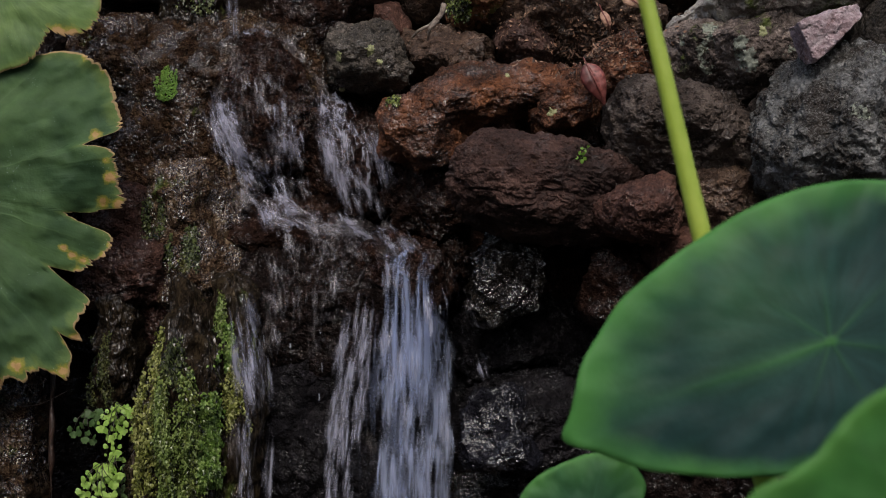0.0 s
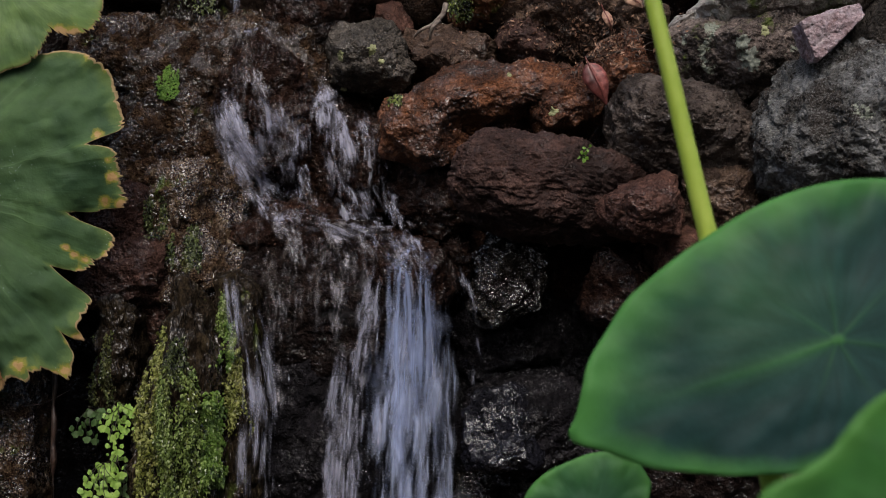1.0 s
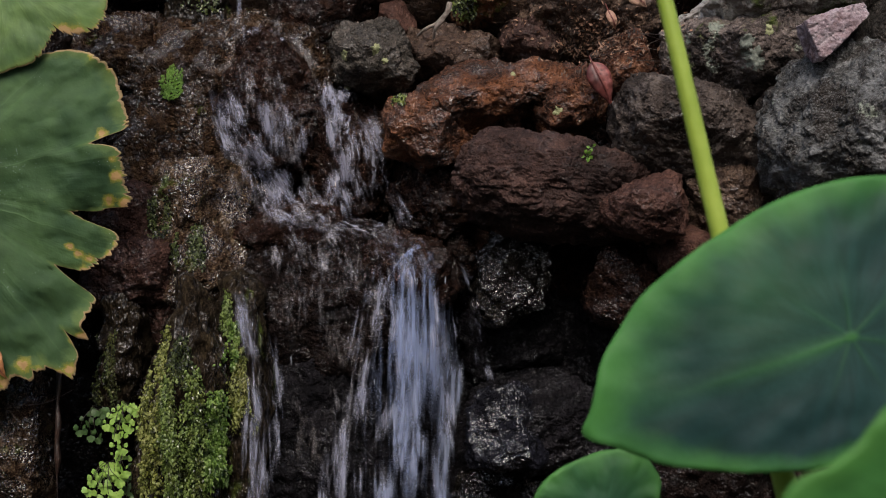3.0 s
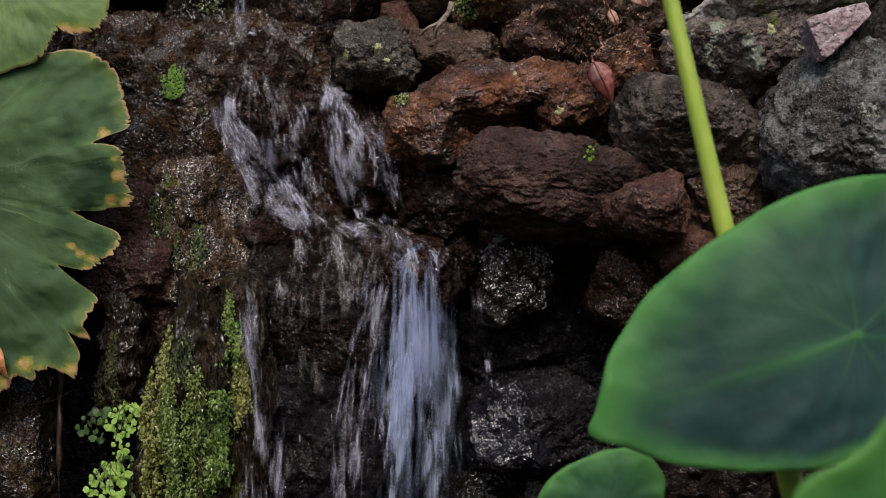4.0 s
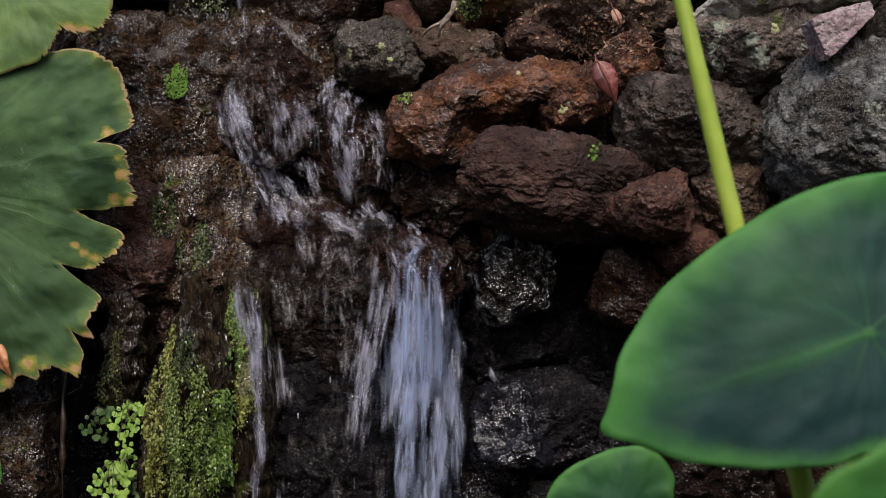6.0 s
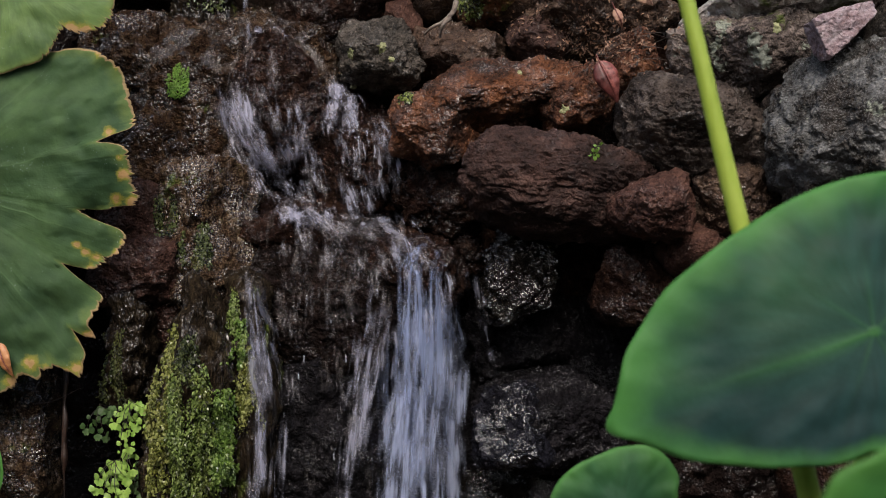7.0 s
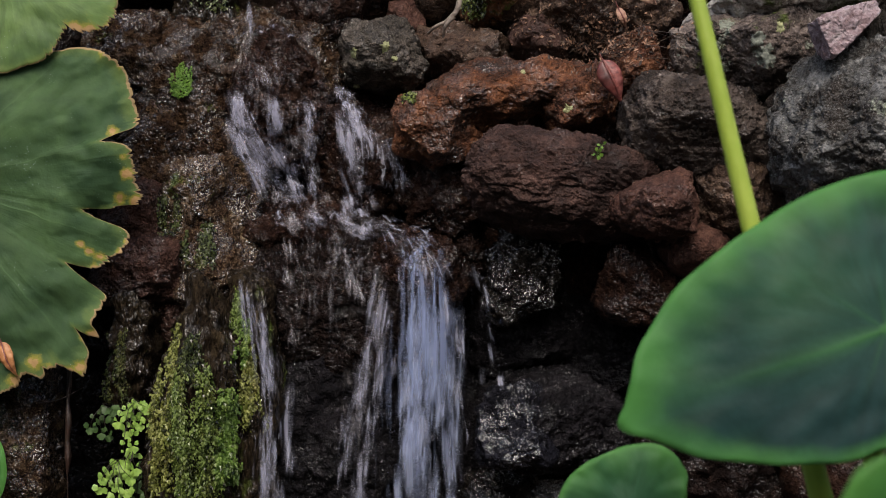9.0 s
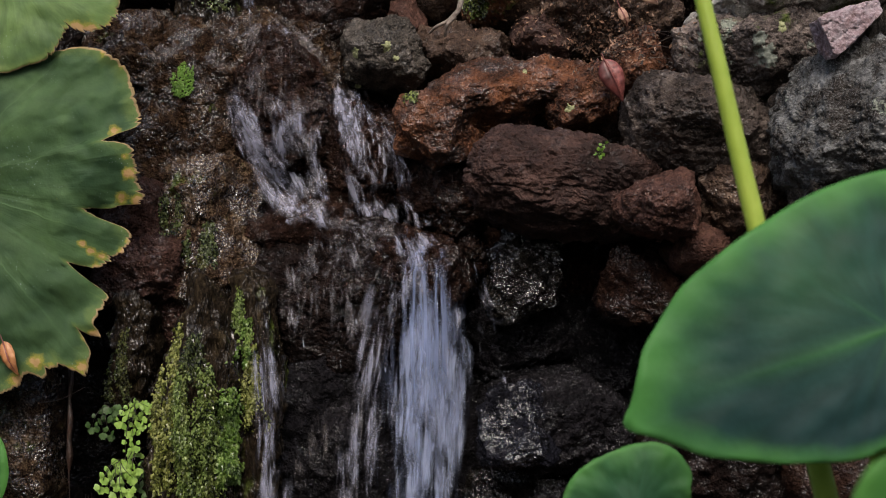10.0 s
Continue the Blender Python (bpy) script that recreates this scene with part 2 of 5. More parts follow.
def plain(name, a, b, scale=60, rough=0.5, thin=0.0, bump=0.3, each=0.0):
    m, t, p, out = shader(name)
    v = where(t)
    n = noise_tex(t, v, scale, 5, 0.65)
    if each:
        geo = t.nodes.new("ShaderNodeNewGeometry")
        n = math_node(t, "MULTIPLY_ADD", geo.outputs["Random Per Island"], each, math_node(t, "MULTIPLY", n, 1 - each))
    col = ramp(t, n, (0.3, a), (0.72, b))
    t.links.new(col, p.inputs["Base Color"])
    p.inputs["Roughness"].default_value = rough
    bp = node(t, "Bump", Strength=bump, Distance=0.003)
    t.links.new(n, bp.inputs["Height"])
    t.links.new(bp.outputs[0], p.inputs["Normal"])
    if thin:
        tr = node(t, "BsdfTranslucent")
        t.links.new(col, tr.inputs[0])
        mx = node(t, "MixShader", Fac=thin)
        t.links.new(p.outputs[0], mx.inputs[1])
        t.links.new(tr.outputs[0], mx.inputs[2])
        t.links.new(mx.outputs[0], out.inputs[0])
    return m


STALK = plain("yellow_green_stalk", (0.35, 0.48, 0.065), (0.48, 0.60, 0.115), 30, 0.4, 0.33, 0.1)
FERN = plain("fern_leaflet", (0.17, 0.32, 0.05), (0.38, 0.56, 0.12), 90, 0.45, 0.3)
SPROUT = plain("bright_sprout", (0.07, 0.17, 0.02), (0.2, 0.36, 0.05), 90, 0.5, 0.3)
def moss_skin(name, low, mid, high, spread=0.55):
    """Wet moss: hues drift in long vertical drapes, and every small leaf differs."""
    m, t, p, out = shader(name)
    v = where(t, (1, 1, 0.22))
    geo = t.nodes.new("ShaderNodeNewGeometry")
    drape = noise_tex(t, v, 75, 4, 0.65)
    tone = math_node(t, "MULTIPLY_ADD", geo.outputs["Random Per Island"], spread, math_node(t, "MULTIPLY", drape, 1.25 - spread))
    col = ramp(t, tone, (0.34, low), (0.58, mid), (0.86, high))
    brown = ramp(t, noise_tex(t, where(t, (1, 1, 0.5)), 34, 3), (0.5, (0.0,)), (0.68, (0.35,)))
    col = mixed(t, brown, col, mixed(t, geo.outputs["Random Per Island"], (0.03, 0.018, 0.007), (0.17, 0.13, 0.03)))
    t.links.new(col, p.inputs["Base Color"])
    p.inputs["Roughness"].default_value = 0.24
    tr = node(t, "BsdfTranslucent")
    t.links.new(col, tr.inputs[0])
    mx = node(t, "MixShader", Fac=0.18)
    t.links.new(p.outputs[0], mx.inputs[1])
    t.links.new(tr.outputs[0], mx.inputs[2])
    t.links.new(mx.outputs[0], out.inputs[0])
    return m


MOSS_OLIVE = moss_skin("olive_hanging_moss", (0.016, 0.018, 0.005), (0.10, 0.115, 0.022), (0.31, 0.33, 0.11))
MOSS_GREEN = moss_skin("green_hanging_moss", (0.010, 0.016, 0.004), (0.058, 0.088, 0.017), (0.20, 0.27, 0.08))
MOSS_LEAFY = moss_skin("bright_leafy_moss", (0.02, 0.04, 0.006), (0.08, 0.145, 0.025), (0.21, 0.31, 0.085), 0.45)
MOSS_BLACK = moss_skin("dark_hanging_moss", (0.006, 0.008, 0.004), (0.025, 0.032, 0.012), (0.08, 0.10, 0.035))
MOSS = plain("moss_tips", (0.014, 0.02, 0.005), (0.20, 0.245, 0.055), 30, 0.22, 0.15, each=0.6)
LICHEN = plain("yellow_lichen", (0.14, 0.15, 0.06), (0.36, 0.37, 0.2), 200, 0.8)
LICHEN_PALE = plain("pale_crusty_lichen", (0.06, 0.07, 0.055), (0.27, 0.29, 0.25), 160, 0.85)
RED_LEAF = plain("dry_red_leaf", (0.05, 0.010, 0.010), (0.33, 0.105, 0.09), 130, 0.45)
TAN_LEAF = plain("dry_tan_leaf", (0.25, 0.12, 0.08), (0.45, 0.28, 0.2), 50, 0.6)
TWIG = plain("grey_twig", (0.03, 0.022, 0.018), (0.11, 0.085, 0.07), 80, 0.8)
UNSEEN_BACKDROP = plain("hedge_foliage", (0.008, 0.016, 0.006), (0.04, 0.075, 0.02), 9, 0.6, bump=1.0)
MOSS_DARK = plain("dark_moss_tips", (0.02, 0.03, 0.008), (0.09, 0.11, 0.03), 45, 0.25, 0.1, each=0.4)
# Darker copy of the fern colour: the recess's shade is put into it.
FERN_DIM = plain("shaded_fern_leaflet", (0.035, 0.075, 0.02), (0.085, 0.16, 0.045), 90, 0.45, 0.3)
STEM = plain("black_wiry_stem", (0.01, 0.008, 0.006), (0.03, 0.02, 0.015), 90, 0.4)
STEM_GREEN = plain("green_stem", (0.10, 0.2, 0.04), (0.2, 0.35, 0.08), 90, 0.5)
RED_LEAF_DARK = plain("dry_dark_red_leaf", (0.02, 0.006, 0.006), (0.15, 0.04, 0.035), 60, 0.4)
TWIG_RED = plain("red_midrib", (0.12, 0.03, 0.03), (0.22, 0.07, 0.06), 50, 0.5)
PALE_ROOT = plain("pale_root", (0.07, 0.05, 0.04), (0.30, 0.25, 0.21), 90, 0.8, bump=0.8)
ORANGE_LEAF = plain("dry_orange_leaf", (0.25, 0.08, 0.03), (0.5, 0.24, 0.1), 60, 0.5)
LITTER = plain("dead_leaf_crumbs", (0.02, 0.010, 0.006), (0.27, 0.15, 0.095), 60, 0.6, each=0.75)
BARK = plain("wet_fibrous_root", (0.008, 0.005, 0.004), (0.05, 0.027, 0.02), 110, 0.35, bump=1.0)


def water_skin(name, cover, white, fine, long, colour):
    """Broken running water: clear gaps between foamy, glossy streaks that run down it."""
    m, t, p, out = shader(name)
    c = t.nodes.new("ShaderNodeTexCoord")
    info = t.nodes.new("ShaderNodeObjectInfo")
    mp = t.nodes.new("ShaderNodeMapping")
    mp.inputs["Scale"].default_value = (1, 1, long)
    t.links.new(c.outputs["Object"], mp.inputs["Vector"])
    shift = t.nodes.new("ShaderNodeVectorMath")
    shift.operation = "MULTIPLY_ADD"
    t.links.new(info.outputs["Random"], shift.inputs[0])
    shift.inputs[1].default_value = (31, 17, 23)
    t.links.new(mp.outputs[0], shift.inputs[2])
    streak = noise_tex(t, shift.outputs[0], fine, 4, 0.65)
    clump = noise_tex(t, shift.outputs[0], fine * 0.25, 3, 0.6)
    uv = t.nodes.new("ShaderNodeUVMap")
    sep = t.nodes.new("ShaderNodeSeparateXYZ")
    t.links.new(uv.outputs[0], sep.inputs[0])
    across = ramp(t, sep.outputs[0], (0.0, (0.0,)), (0.35, (1.0,)), (0.65, (1.0,)), (1.0, (0.0,)))
    along = ramp(t, sep.outputs[1], (0.0, (0.0,)), (0.35, (1.0,)), (0.65, (1.0,)), (1.0, (0.0,)))
    inside = math_node(t, "MULTIPLY", across, along)
    body = math_node(t, "MULTIPLY_ADD", clump, 0.5, math_node(t, "MULTIPLY", streak, 0.5))
    body = math_node(t, "MULTIPLY_ADD", inside, 0.16, math_node(t, "SUBTRACT", body, 0.16))
    alpha = ramp(t, body, (0.56 - 0.2 * cover, (0.0,)), (0.72 - 0.2 * cover, (1.0,)))
    alpha = math_node(t, "MULTIPLY", math_node(t, "MULTIPLY", alpha, white), inside)
    p.inputs["Base Color"].default_value = (*colour, 1)
    p.inputs["Roughness"].default_value = 0.15
    p.inputs["IOR"].default_value = 1.33
    b = node(t, "Bump", Strength=1.0, Distance=0.0025)
    t.links.new(body, b.inputs["Height"])
    t.links.new(b.outputs[0], p.inputs["Normal"])
    tr = node(t, "BsdfTranslucent")
    tr.inputs[0].default_value = (*colour, 1)
    mx = node(t, "MixShader", Fac=0.4)
    t.links.new(p.outputs[0], mx.inputs[1])
    t.links.new(tr.outputs[0], mx.inputs[2])
    clear = node(t, "BsdfTransparent")
    m2 = node(t, "MixShader")
    t.links.new(alpha, m2.inputs[0])
    t.links.new(clear.outputs[0], m2.inputs[1])
    t.links.new(mx.outputs[0], m2.inputs[2])
    t.links.new(m2.outputs[0], out.inputs[0])
    return m


VEIL = water_skin("clear_water_veil", 0.2, 0.24, 130, 0.14, (0.6, 0.58, 0.64))
SHEEN = water_skin("faint_running_water", 0.4, 0.2, 150, 0.3, (0.55, 0.5, 0.5))
VEIL_WHITE = water_skin("foamy_water_veil", 0.5, 0.65, 110, 0.2, (0.66, 0.65, 0.78))
VEIL_BLUE = water_skin("blue_water_veil", 0.7, 0.7, 85, 0.07, (0.38, 0.46, 0.72))
THREAD = water_skin("falling_thread", 0.46, 0.64, 110, 0.12, (0.48, 0.49, 0.62))
STRAND = water_skin("falling_water", 0.55, 0.75, 85, 0.11, (0.46, 0.52, 0.72))
WHITE = water_skin("foaming_water", 0.48, 0.6, 105, 0.24, (0.53, 0.53, 0.66))
THIN = water_skin("thin_running_water", 0.45, 0.45, 130, 0.3, (0.5, 0.48, 0.53))

def drop_skin():
    m, t, p, out = shader("water_drop")
    p.inputs["Base Color"].default_value = (0.8, 0.84, 0.95, 1)
    p.inputs["Roughness"].default_value = 0.05
    p.inputs["IOR"].default_value = 1.33
    p.inputs["Transmission Weight"].default_value = 0.5
    return m


DROP = drop_skin()

# ---- building helpers ----


def part(name, bm, material, parent, label=""):
    me = bpy.data.meshes.new(name)
    bm.to_mesh(me)
    bm.free()
    return part_mesh(name, me, material, parent, label)


def part_mesh(name, me, material, parent, label="", smooth=True):
    me.materials.append(material)
    if smooth:
        me.polygons.foreach_set("use_smooth", [True] * len(me.polygons))
    ob = new(name, me)
    if parent:
        ob.parent = parent
    return tagged(ob, label)


SPHERES = {}


def unit_sphere(sub):
    if sub not in SPHERES:
        bm = bmesh.new()
        bmesh.ops.create_icosphere(bm, subdivisions=sub, radius=1)
        bm.verts.ensure_lookup_table()
        SPHERES[sub] = (np.array([v.co for v in bm.verts]), [tuple(v.index for v in f.verts) for f in bm.faces])
        bm.free()
    return SPHERES[sub]


SOLIDS = []


def rock(label, place, radii, material, tilt=0.0, seed=0, cuts=7, rough=1.0, bend=0.0, sub=5, box=0.22, turn=0.0, pitch=0.0, name="lava_rock", category="rock", lumps=0.0, taper=0.0, planes=(), knobs=0.0032, cracks=0.004, grainy=(1, 1, 1)):
    """An angular boulder: a sphere cut by random planes, bent, and broken up by lumps at three scales."""
    rng = np.random.default_rng(seed + 11)
    dirs, faces = unit_sphere(sub)
    p = dirs * (1 - box + box / np.abs(dirs).max(axis=1))[:, None]
    for _ in range(cuts):
        n = rng.normal(size=3)
        n /= np.linalg.norm(n)
        d = rng.uniform(0.58, 0.9)
        over = np.maximum(0, p @ n - d)
        p -= np.outer(over * 0.88, n)
    for nx, ny, nz, d in planes:
        n = np.array((nx, ny, nz)) / math.sqrt(nx * nx + ny * ny + nz * nz)
        p -= np.outer(np.maximum(0, p @ n - d), n)
    r = np.array(radii)
    p *= r
    p[:, :2] *= 1 + taper * p[:, 2:3] / r[2]
    p[:, 2] -= bend * (p[:, 0] / r[0]) ** 2
    nrm = dirs / r
    nrm /= np.linalg.norm(nrm, axis=1)[:, None]
    small = min(r)
    off = Vector(rng.uniform(-50, 50, 3))
    w = np.empty(len(p))
    for i, q in enumerate(p):
        v = Vector(q) + off
        a = noise.fractal(v * (0.55 / small), 0.9, 2.1, 3) * 0.2 * small
        b = noise.turbulence(v * 15, 4, True) * 0.026
        c = noise.fractal(v * 75, 0.75, 2.2, 3) * 0.0045
        w[i] = (a + (0.016 - b) + c) * rough
        g = Vector((v.x * grainy[0], v.y * grainy[1], v.z * grainy[2]))
        if sub > 4:
            bent = g * 10 + noise.noise_vector(g * 22) * 0.45
            w[i] -= cracks * max(0.0, 1 - abs(noise.noise(bent)) * 9)
            w[i] -= knobs * (noise.voronoi(g * 70 + noise.noise_vector(g * 40) * 0.5)[0][0] - 0.35)
            w[i] += 0.5 * knobs * noise.fractal(g * 160, 0.6, 2.1, 2)
        if lumps:
            w[i] -= lumps * rough * (noise.voronoi(v * 38)[0][0] - 0.35)
    p += nrm * w[:, None]
    me = bpy.data.meshes.new(name)
    me.from_pydata(p.tolist(), [], faces)
    ob = part_mesh(name, me, material, None)
    ob.matrix_world = pose(*place, pitch, tilt, turn)
    m = ob.matrix_world
    full = p @ np.array(m.to_3x3()).T + np.array(m.translation)
    SOLIDS.append((full, faces))
    return tagged(ob, label, category, "rocks of the wall")


# ---- the rock wall ----
def sheet(name, label, x0, x1, z0, z1, y, step, amp, material):
    """A rough upright sheet with thickness that closes the wall behind the stones."""
    nx, nz = int((x1 - x0) / step), int((z1 - z0) / step)
    verts, faces = [], []
    for j in range(nz + 1):
        for i in range(nx + 1):
            x, z = x0 + i * step, z0 + j * step
            v = Vector((x, 3, z))
            verts.append((x, y + noise.fractal(v * 3, 0.9, 2, 3) * amp + noise.turbulence(v * 12, 3, True) * amp * 0.5, z))
    for j in range(nz):
        for i in range(nx):
            a = j * (nx + 1) + i
            faces.append((a, a + 1, a + nx + 2, a + nx + 1))
    me = bpy.data.meshes.new(name)
    me.from_pydata(verts, [], faces)
    ob = part_mesh(name, me, material, None)
    solid = ob.modifiers.new("thickness", "SOLIDIFY")
    solid.thickness, solid.offset = 0.5, -1.0
    SOLIDS.append((np.array(verts), [f for q in faces for f in ((q[0], q[1], q[2]), (q[0], q[2], q[3]))]))
    return tagged(ob, label, "wall", kind="structure")


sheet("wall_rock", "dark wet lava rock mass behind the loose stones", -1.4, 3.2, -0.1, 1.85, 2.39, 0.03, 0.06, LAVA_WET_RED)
# upper courses
rock("dark brown wet lava rock above the spout", (0.535, 2.280, 1.386), (0.116, 0.120, 0.080), LAVA_WET_RED, 8, 1, sub=6, pitch=-12)
rock("small brown lava rock wedged between larger stones", (0.684, 2.260, 1.388), (0.038, 0.060, 0.039), LAVA_REDDISH, 10, 2, sub=4, rough=0.72, pitch=-12)
rock("dark lava rock at the top of the wall", (0.622, 2.300, 1.457), (0.087, 0.100, 0.052), LAVA_DARK, 0, 3, sub=4, rough=0.72, pitch=-12)
rock("dark lava rock at the top of the wall", (0.739, 2.350, 1.450), (0.071, 0.100, 0.047), LAVA_BROWN, 0, 4, sub=4, pitch=-12)
rock("rust and green lava rock with moss on it", (0.856, 2.220, 1.419), (0.077, 0.100, 0.045), LAVA_RUST_GREEN, -8, 5, sub=6, pitch=-12)
rock("dark grey porous lava rock with lichen specks", (0.641, 2.220, 1.296), (0.094, 0.120, 0.073), LAVA_GREY, 5, 6, rough=0.95, box=0.08, sub=6, lumps=0.007, pitch=-12)
rock("brown porous lava rock", (0.807, 2.230, 1.317), (0.109, 0.110, 0.067), LAVA_BROWN, 6, 7, sub=6, pitch=-12)
rock("smooth dark purple lava rock", (0.954, 2.200, 1.338), (0.065, 0.100, 0.053), LAVA_DARK, 15, 8, rough=0.72, sub=6, pitch=-12)
rock("brown lava rock under leaf litter", (1.057, 2.200, 1.377), (0.157, 0.140, 0.091), LAVA_BROWN, 8, 9, sub=6, pitch=-12)
rock("brown lava rock in the upper wall", (0.974, 2.220, 1.450), (0.111, 0.120, 0.050), LAVA_BROWN, 0, 10, sub=4, pitch=-12)
# rust coloured stones
rock("long bent rust-orange lava rock, damp on top", (0.851, 2.100, 1.223), (0.200, 0.120, 0.059), LAVA_RUST_DAMP, -14, 12, cuts=4, bend=0.055, rough=0.72, sub=7, pitch=-12)
rock("rust-brown lava rock, wet and pitted", (0.744, 2.100, 1.148), (0.095, 0.120, 0.073), LAVA_RUST_DAMP, 22, 13, sub=6, rough=0.72, pitch=-12)
rock("rust-brown lava rock, rough and pitted", (1.011, 2.060, 1.195), (0.068, 0.100, 0.055), LAVA_RUST, -12, 14, sub=6, pitch=-12)
rock("rust-brown lava rock beside the dry leaf", (1.117, 2.110, 1.266), (0.065, 0.110, 0.065), LAVA_RUST, -20, 15, rough=0.72, sub=6, pitch=-12)
# Added rock standing for the shaded underside of the bent rust rock.
rock("wet brown rock added as the rust rock's shaded underside", (0.854, 2.160, 1.130), (0.116, 0.100, 0.053), LAVA_REDDISH, -10, 16, rough=0.72, sub=6, pitch=-12)
# large dark stones
rock("large dark brown lava boulder with a furrowed face", (0.979, 2.010, 1.046), (0.205, 0.120, 0.083), LAVA_DARK, 9, 20, cuts=6, box=0.26, rough=0.72, sub=7, grainy=(0.55, 1, 2.2), cracks=0.006, pitch=-16)
rock("round reddish brown porous lava rock", (1.115, 1.900, 1.005), (0.073, 0.100, 0.058), LAVA_REDDISH, 6, 21, rough=0.72, sub=6, pitch=-12)
rock("dark reddish lava rock half in shade", (1.114, 2.070, 0.867), (0.086, 0.120, 0.092), LAVA_WET_RED, 0, 22, rough=0.72, sub=6, pitch=-12)
rock("dark grey-brown lava boulder", (1.208, 1.970, 1.146), (0.140, 0.150, 0.091), LAVA_BROWN_DRY, 12, 23, rough=0.72, sub=7, pitch=-12)
rock("grey lava boulder with pale lichen", (1.276, 1.960, 1.278), (0.142, 0.140, 0.083), LAVA_LICHEN, 6, 24, rough=0.72, sub=7, pitch=-12)
rock("pale grey flat lava slab", (1.351, 1.940, 1.350), (0.194, 0.140, 0.045), LAVA_SLAB, -2, 25, rough=0.72, sub=6, pitch=-12)
rock("pointed pale violet-grey stone wedged in the joint", (1.367, 1.728, 1.274), (0.054, 0.030, 0.054), LAVA_VIOLET, 0, 26, cuts=2, rough=0.45, box=0.5, sub=6, cracks=0.002, knobs=0.002, planes=((-0.31, 0, 0.95, 0.42), (-0.92, 0, -0.38, 0.76), (0.7, 0, -0.71, 0.38)))
rock("large pale blue-grey porous lava boulder", (1.409, 1.800, 1.128), (0.123, 0.180, 0.130), LAVA_PALE, 10, 27, lumps=0.012, rough=0.72, sub=7, pitch=-12)
rock("grey-brown porous lava rock", (1.368, 1.800, 1.048), (0.071, 0.120, 0.050), LAVA_GREY, -10, 28, rough=0.72, sub=6, pitch=-12)
rock("small brown lava rock in a joint", (1.325, 1.860, 1.162), (0.030, 0.060, 0.032), LAVA_BROWN_DRY, 0, 29, sub=4, rough=0.72, pitch=-12)
rock("dark lava rock behind the broad leaf", (1.277, 1.970, 1.018), (0.094, 0.120, 0.063), LAVA_BROWN, 0, 30, sub=6, pitch=-12)
rock("small brown porous lava rock", (1.193, 1.990, 0.937), (0.052, 0.090, 0.052), LAVA_REDDISH, 0, 31, sub=4, rough=0.72, pitch=-12)
rock("dark lava boulder low in the wall", (1.338, 2.110, 0.861), (0.178, 0.160, 0.125), LAVA_BROWN, 0, 32, sub=4, pitch=-12)
rock("dark lava boulder low in the wall", (1.310, 2.160, 0.568), (0.216, 0.160, 0.147), LAVA_WET, 0, 33, sub=6, pitch=-12)
rock("dark lava boulder low in the wall", (1.517, 1.980, 0.904), (0.146, 0.180, 0.136), LAVA_BROWN, 0, 34, sub=4, pitch=-12)
rock("dark lava boulder low in the wall", (1.536, 2.080, 0.604), (0.174, 0.180, 0.174), LAVA_WET_RED, 0, 35, sub=4, pitch=-12)
rock("grey lava boulder at the edge of the wall", (1.581, 1.860, 1.280), (0.110, 0.160, 0.101), LAVA_GREY, 0, 36, sub=4, rough=0.72, pitch=-12)
# round the hollow beside the fall
rock("small wet red-brown rock beside the fall", (0.761, 2.160, 1.032), (0.087, 0.100, 0.070), LAVA_WET_RED, 8, 40, sub=6)
rock("wet brown rock beside the fall", (0.796, 2.200, 0.942), (0.064, 0.100, 0.055), LAVA_WET_RED, 0, 41, sub=6)
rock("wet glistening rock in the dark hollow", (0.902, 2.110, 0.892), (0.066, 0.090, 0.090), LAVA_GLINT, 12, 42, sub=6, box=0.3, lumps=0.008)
# Near-black stone carries the shade of the gap in its colour.
rock("near-black rock for the shaded gap in the hollow", (1.045, 2.260, 0.780), (0.115, 0.100, 0.150), LAVA_BLACK, 0, 43, sub=6)
rock("shiny wet stone jutting beside the fall, blue sheen in its colour", (0.888, 2.030, 0.617), (0.066, 0.070, 0.076), LAVA_WET_BLUE, 0, 39, sub=6, cuts=4, box=0.3, knobs=0.0025, cracks=0.006, grainy=(0.7, 1, 1.6), planes=((-0.22, -1.67, 0.87, 0.5), (0.8, -0.6, 0.5, 0.6)))
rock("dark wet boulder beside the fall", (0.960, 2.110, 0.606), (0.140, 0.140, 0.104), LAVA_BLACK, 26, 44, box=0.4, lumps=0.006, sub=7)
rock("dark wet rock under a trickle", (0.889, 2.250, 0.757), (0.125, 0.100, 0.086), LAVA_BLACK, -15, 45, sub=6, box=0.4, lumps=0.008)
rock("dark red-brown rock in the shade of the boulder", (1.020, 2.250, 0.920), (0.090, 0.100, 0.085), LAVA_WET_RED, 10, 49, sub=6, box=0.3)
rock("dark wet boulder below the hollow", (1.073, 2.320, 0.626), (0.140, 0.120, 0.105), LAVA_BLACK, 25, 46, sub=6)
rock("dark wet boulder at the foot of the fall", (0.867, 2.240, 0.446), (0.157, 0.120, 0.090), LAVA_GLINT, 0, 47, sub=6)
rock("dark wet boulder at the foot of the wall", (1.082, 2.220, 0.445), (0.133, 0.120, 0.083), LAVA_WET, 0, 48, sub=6)
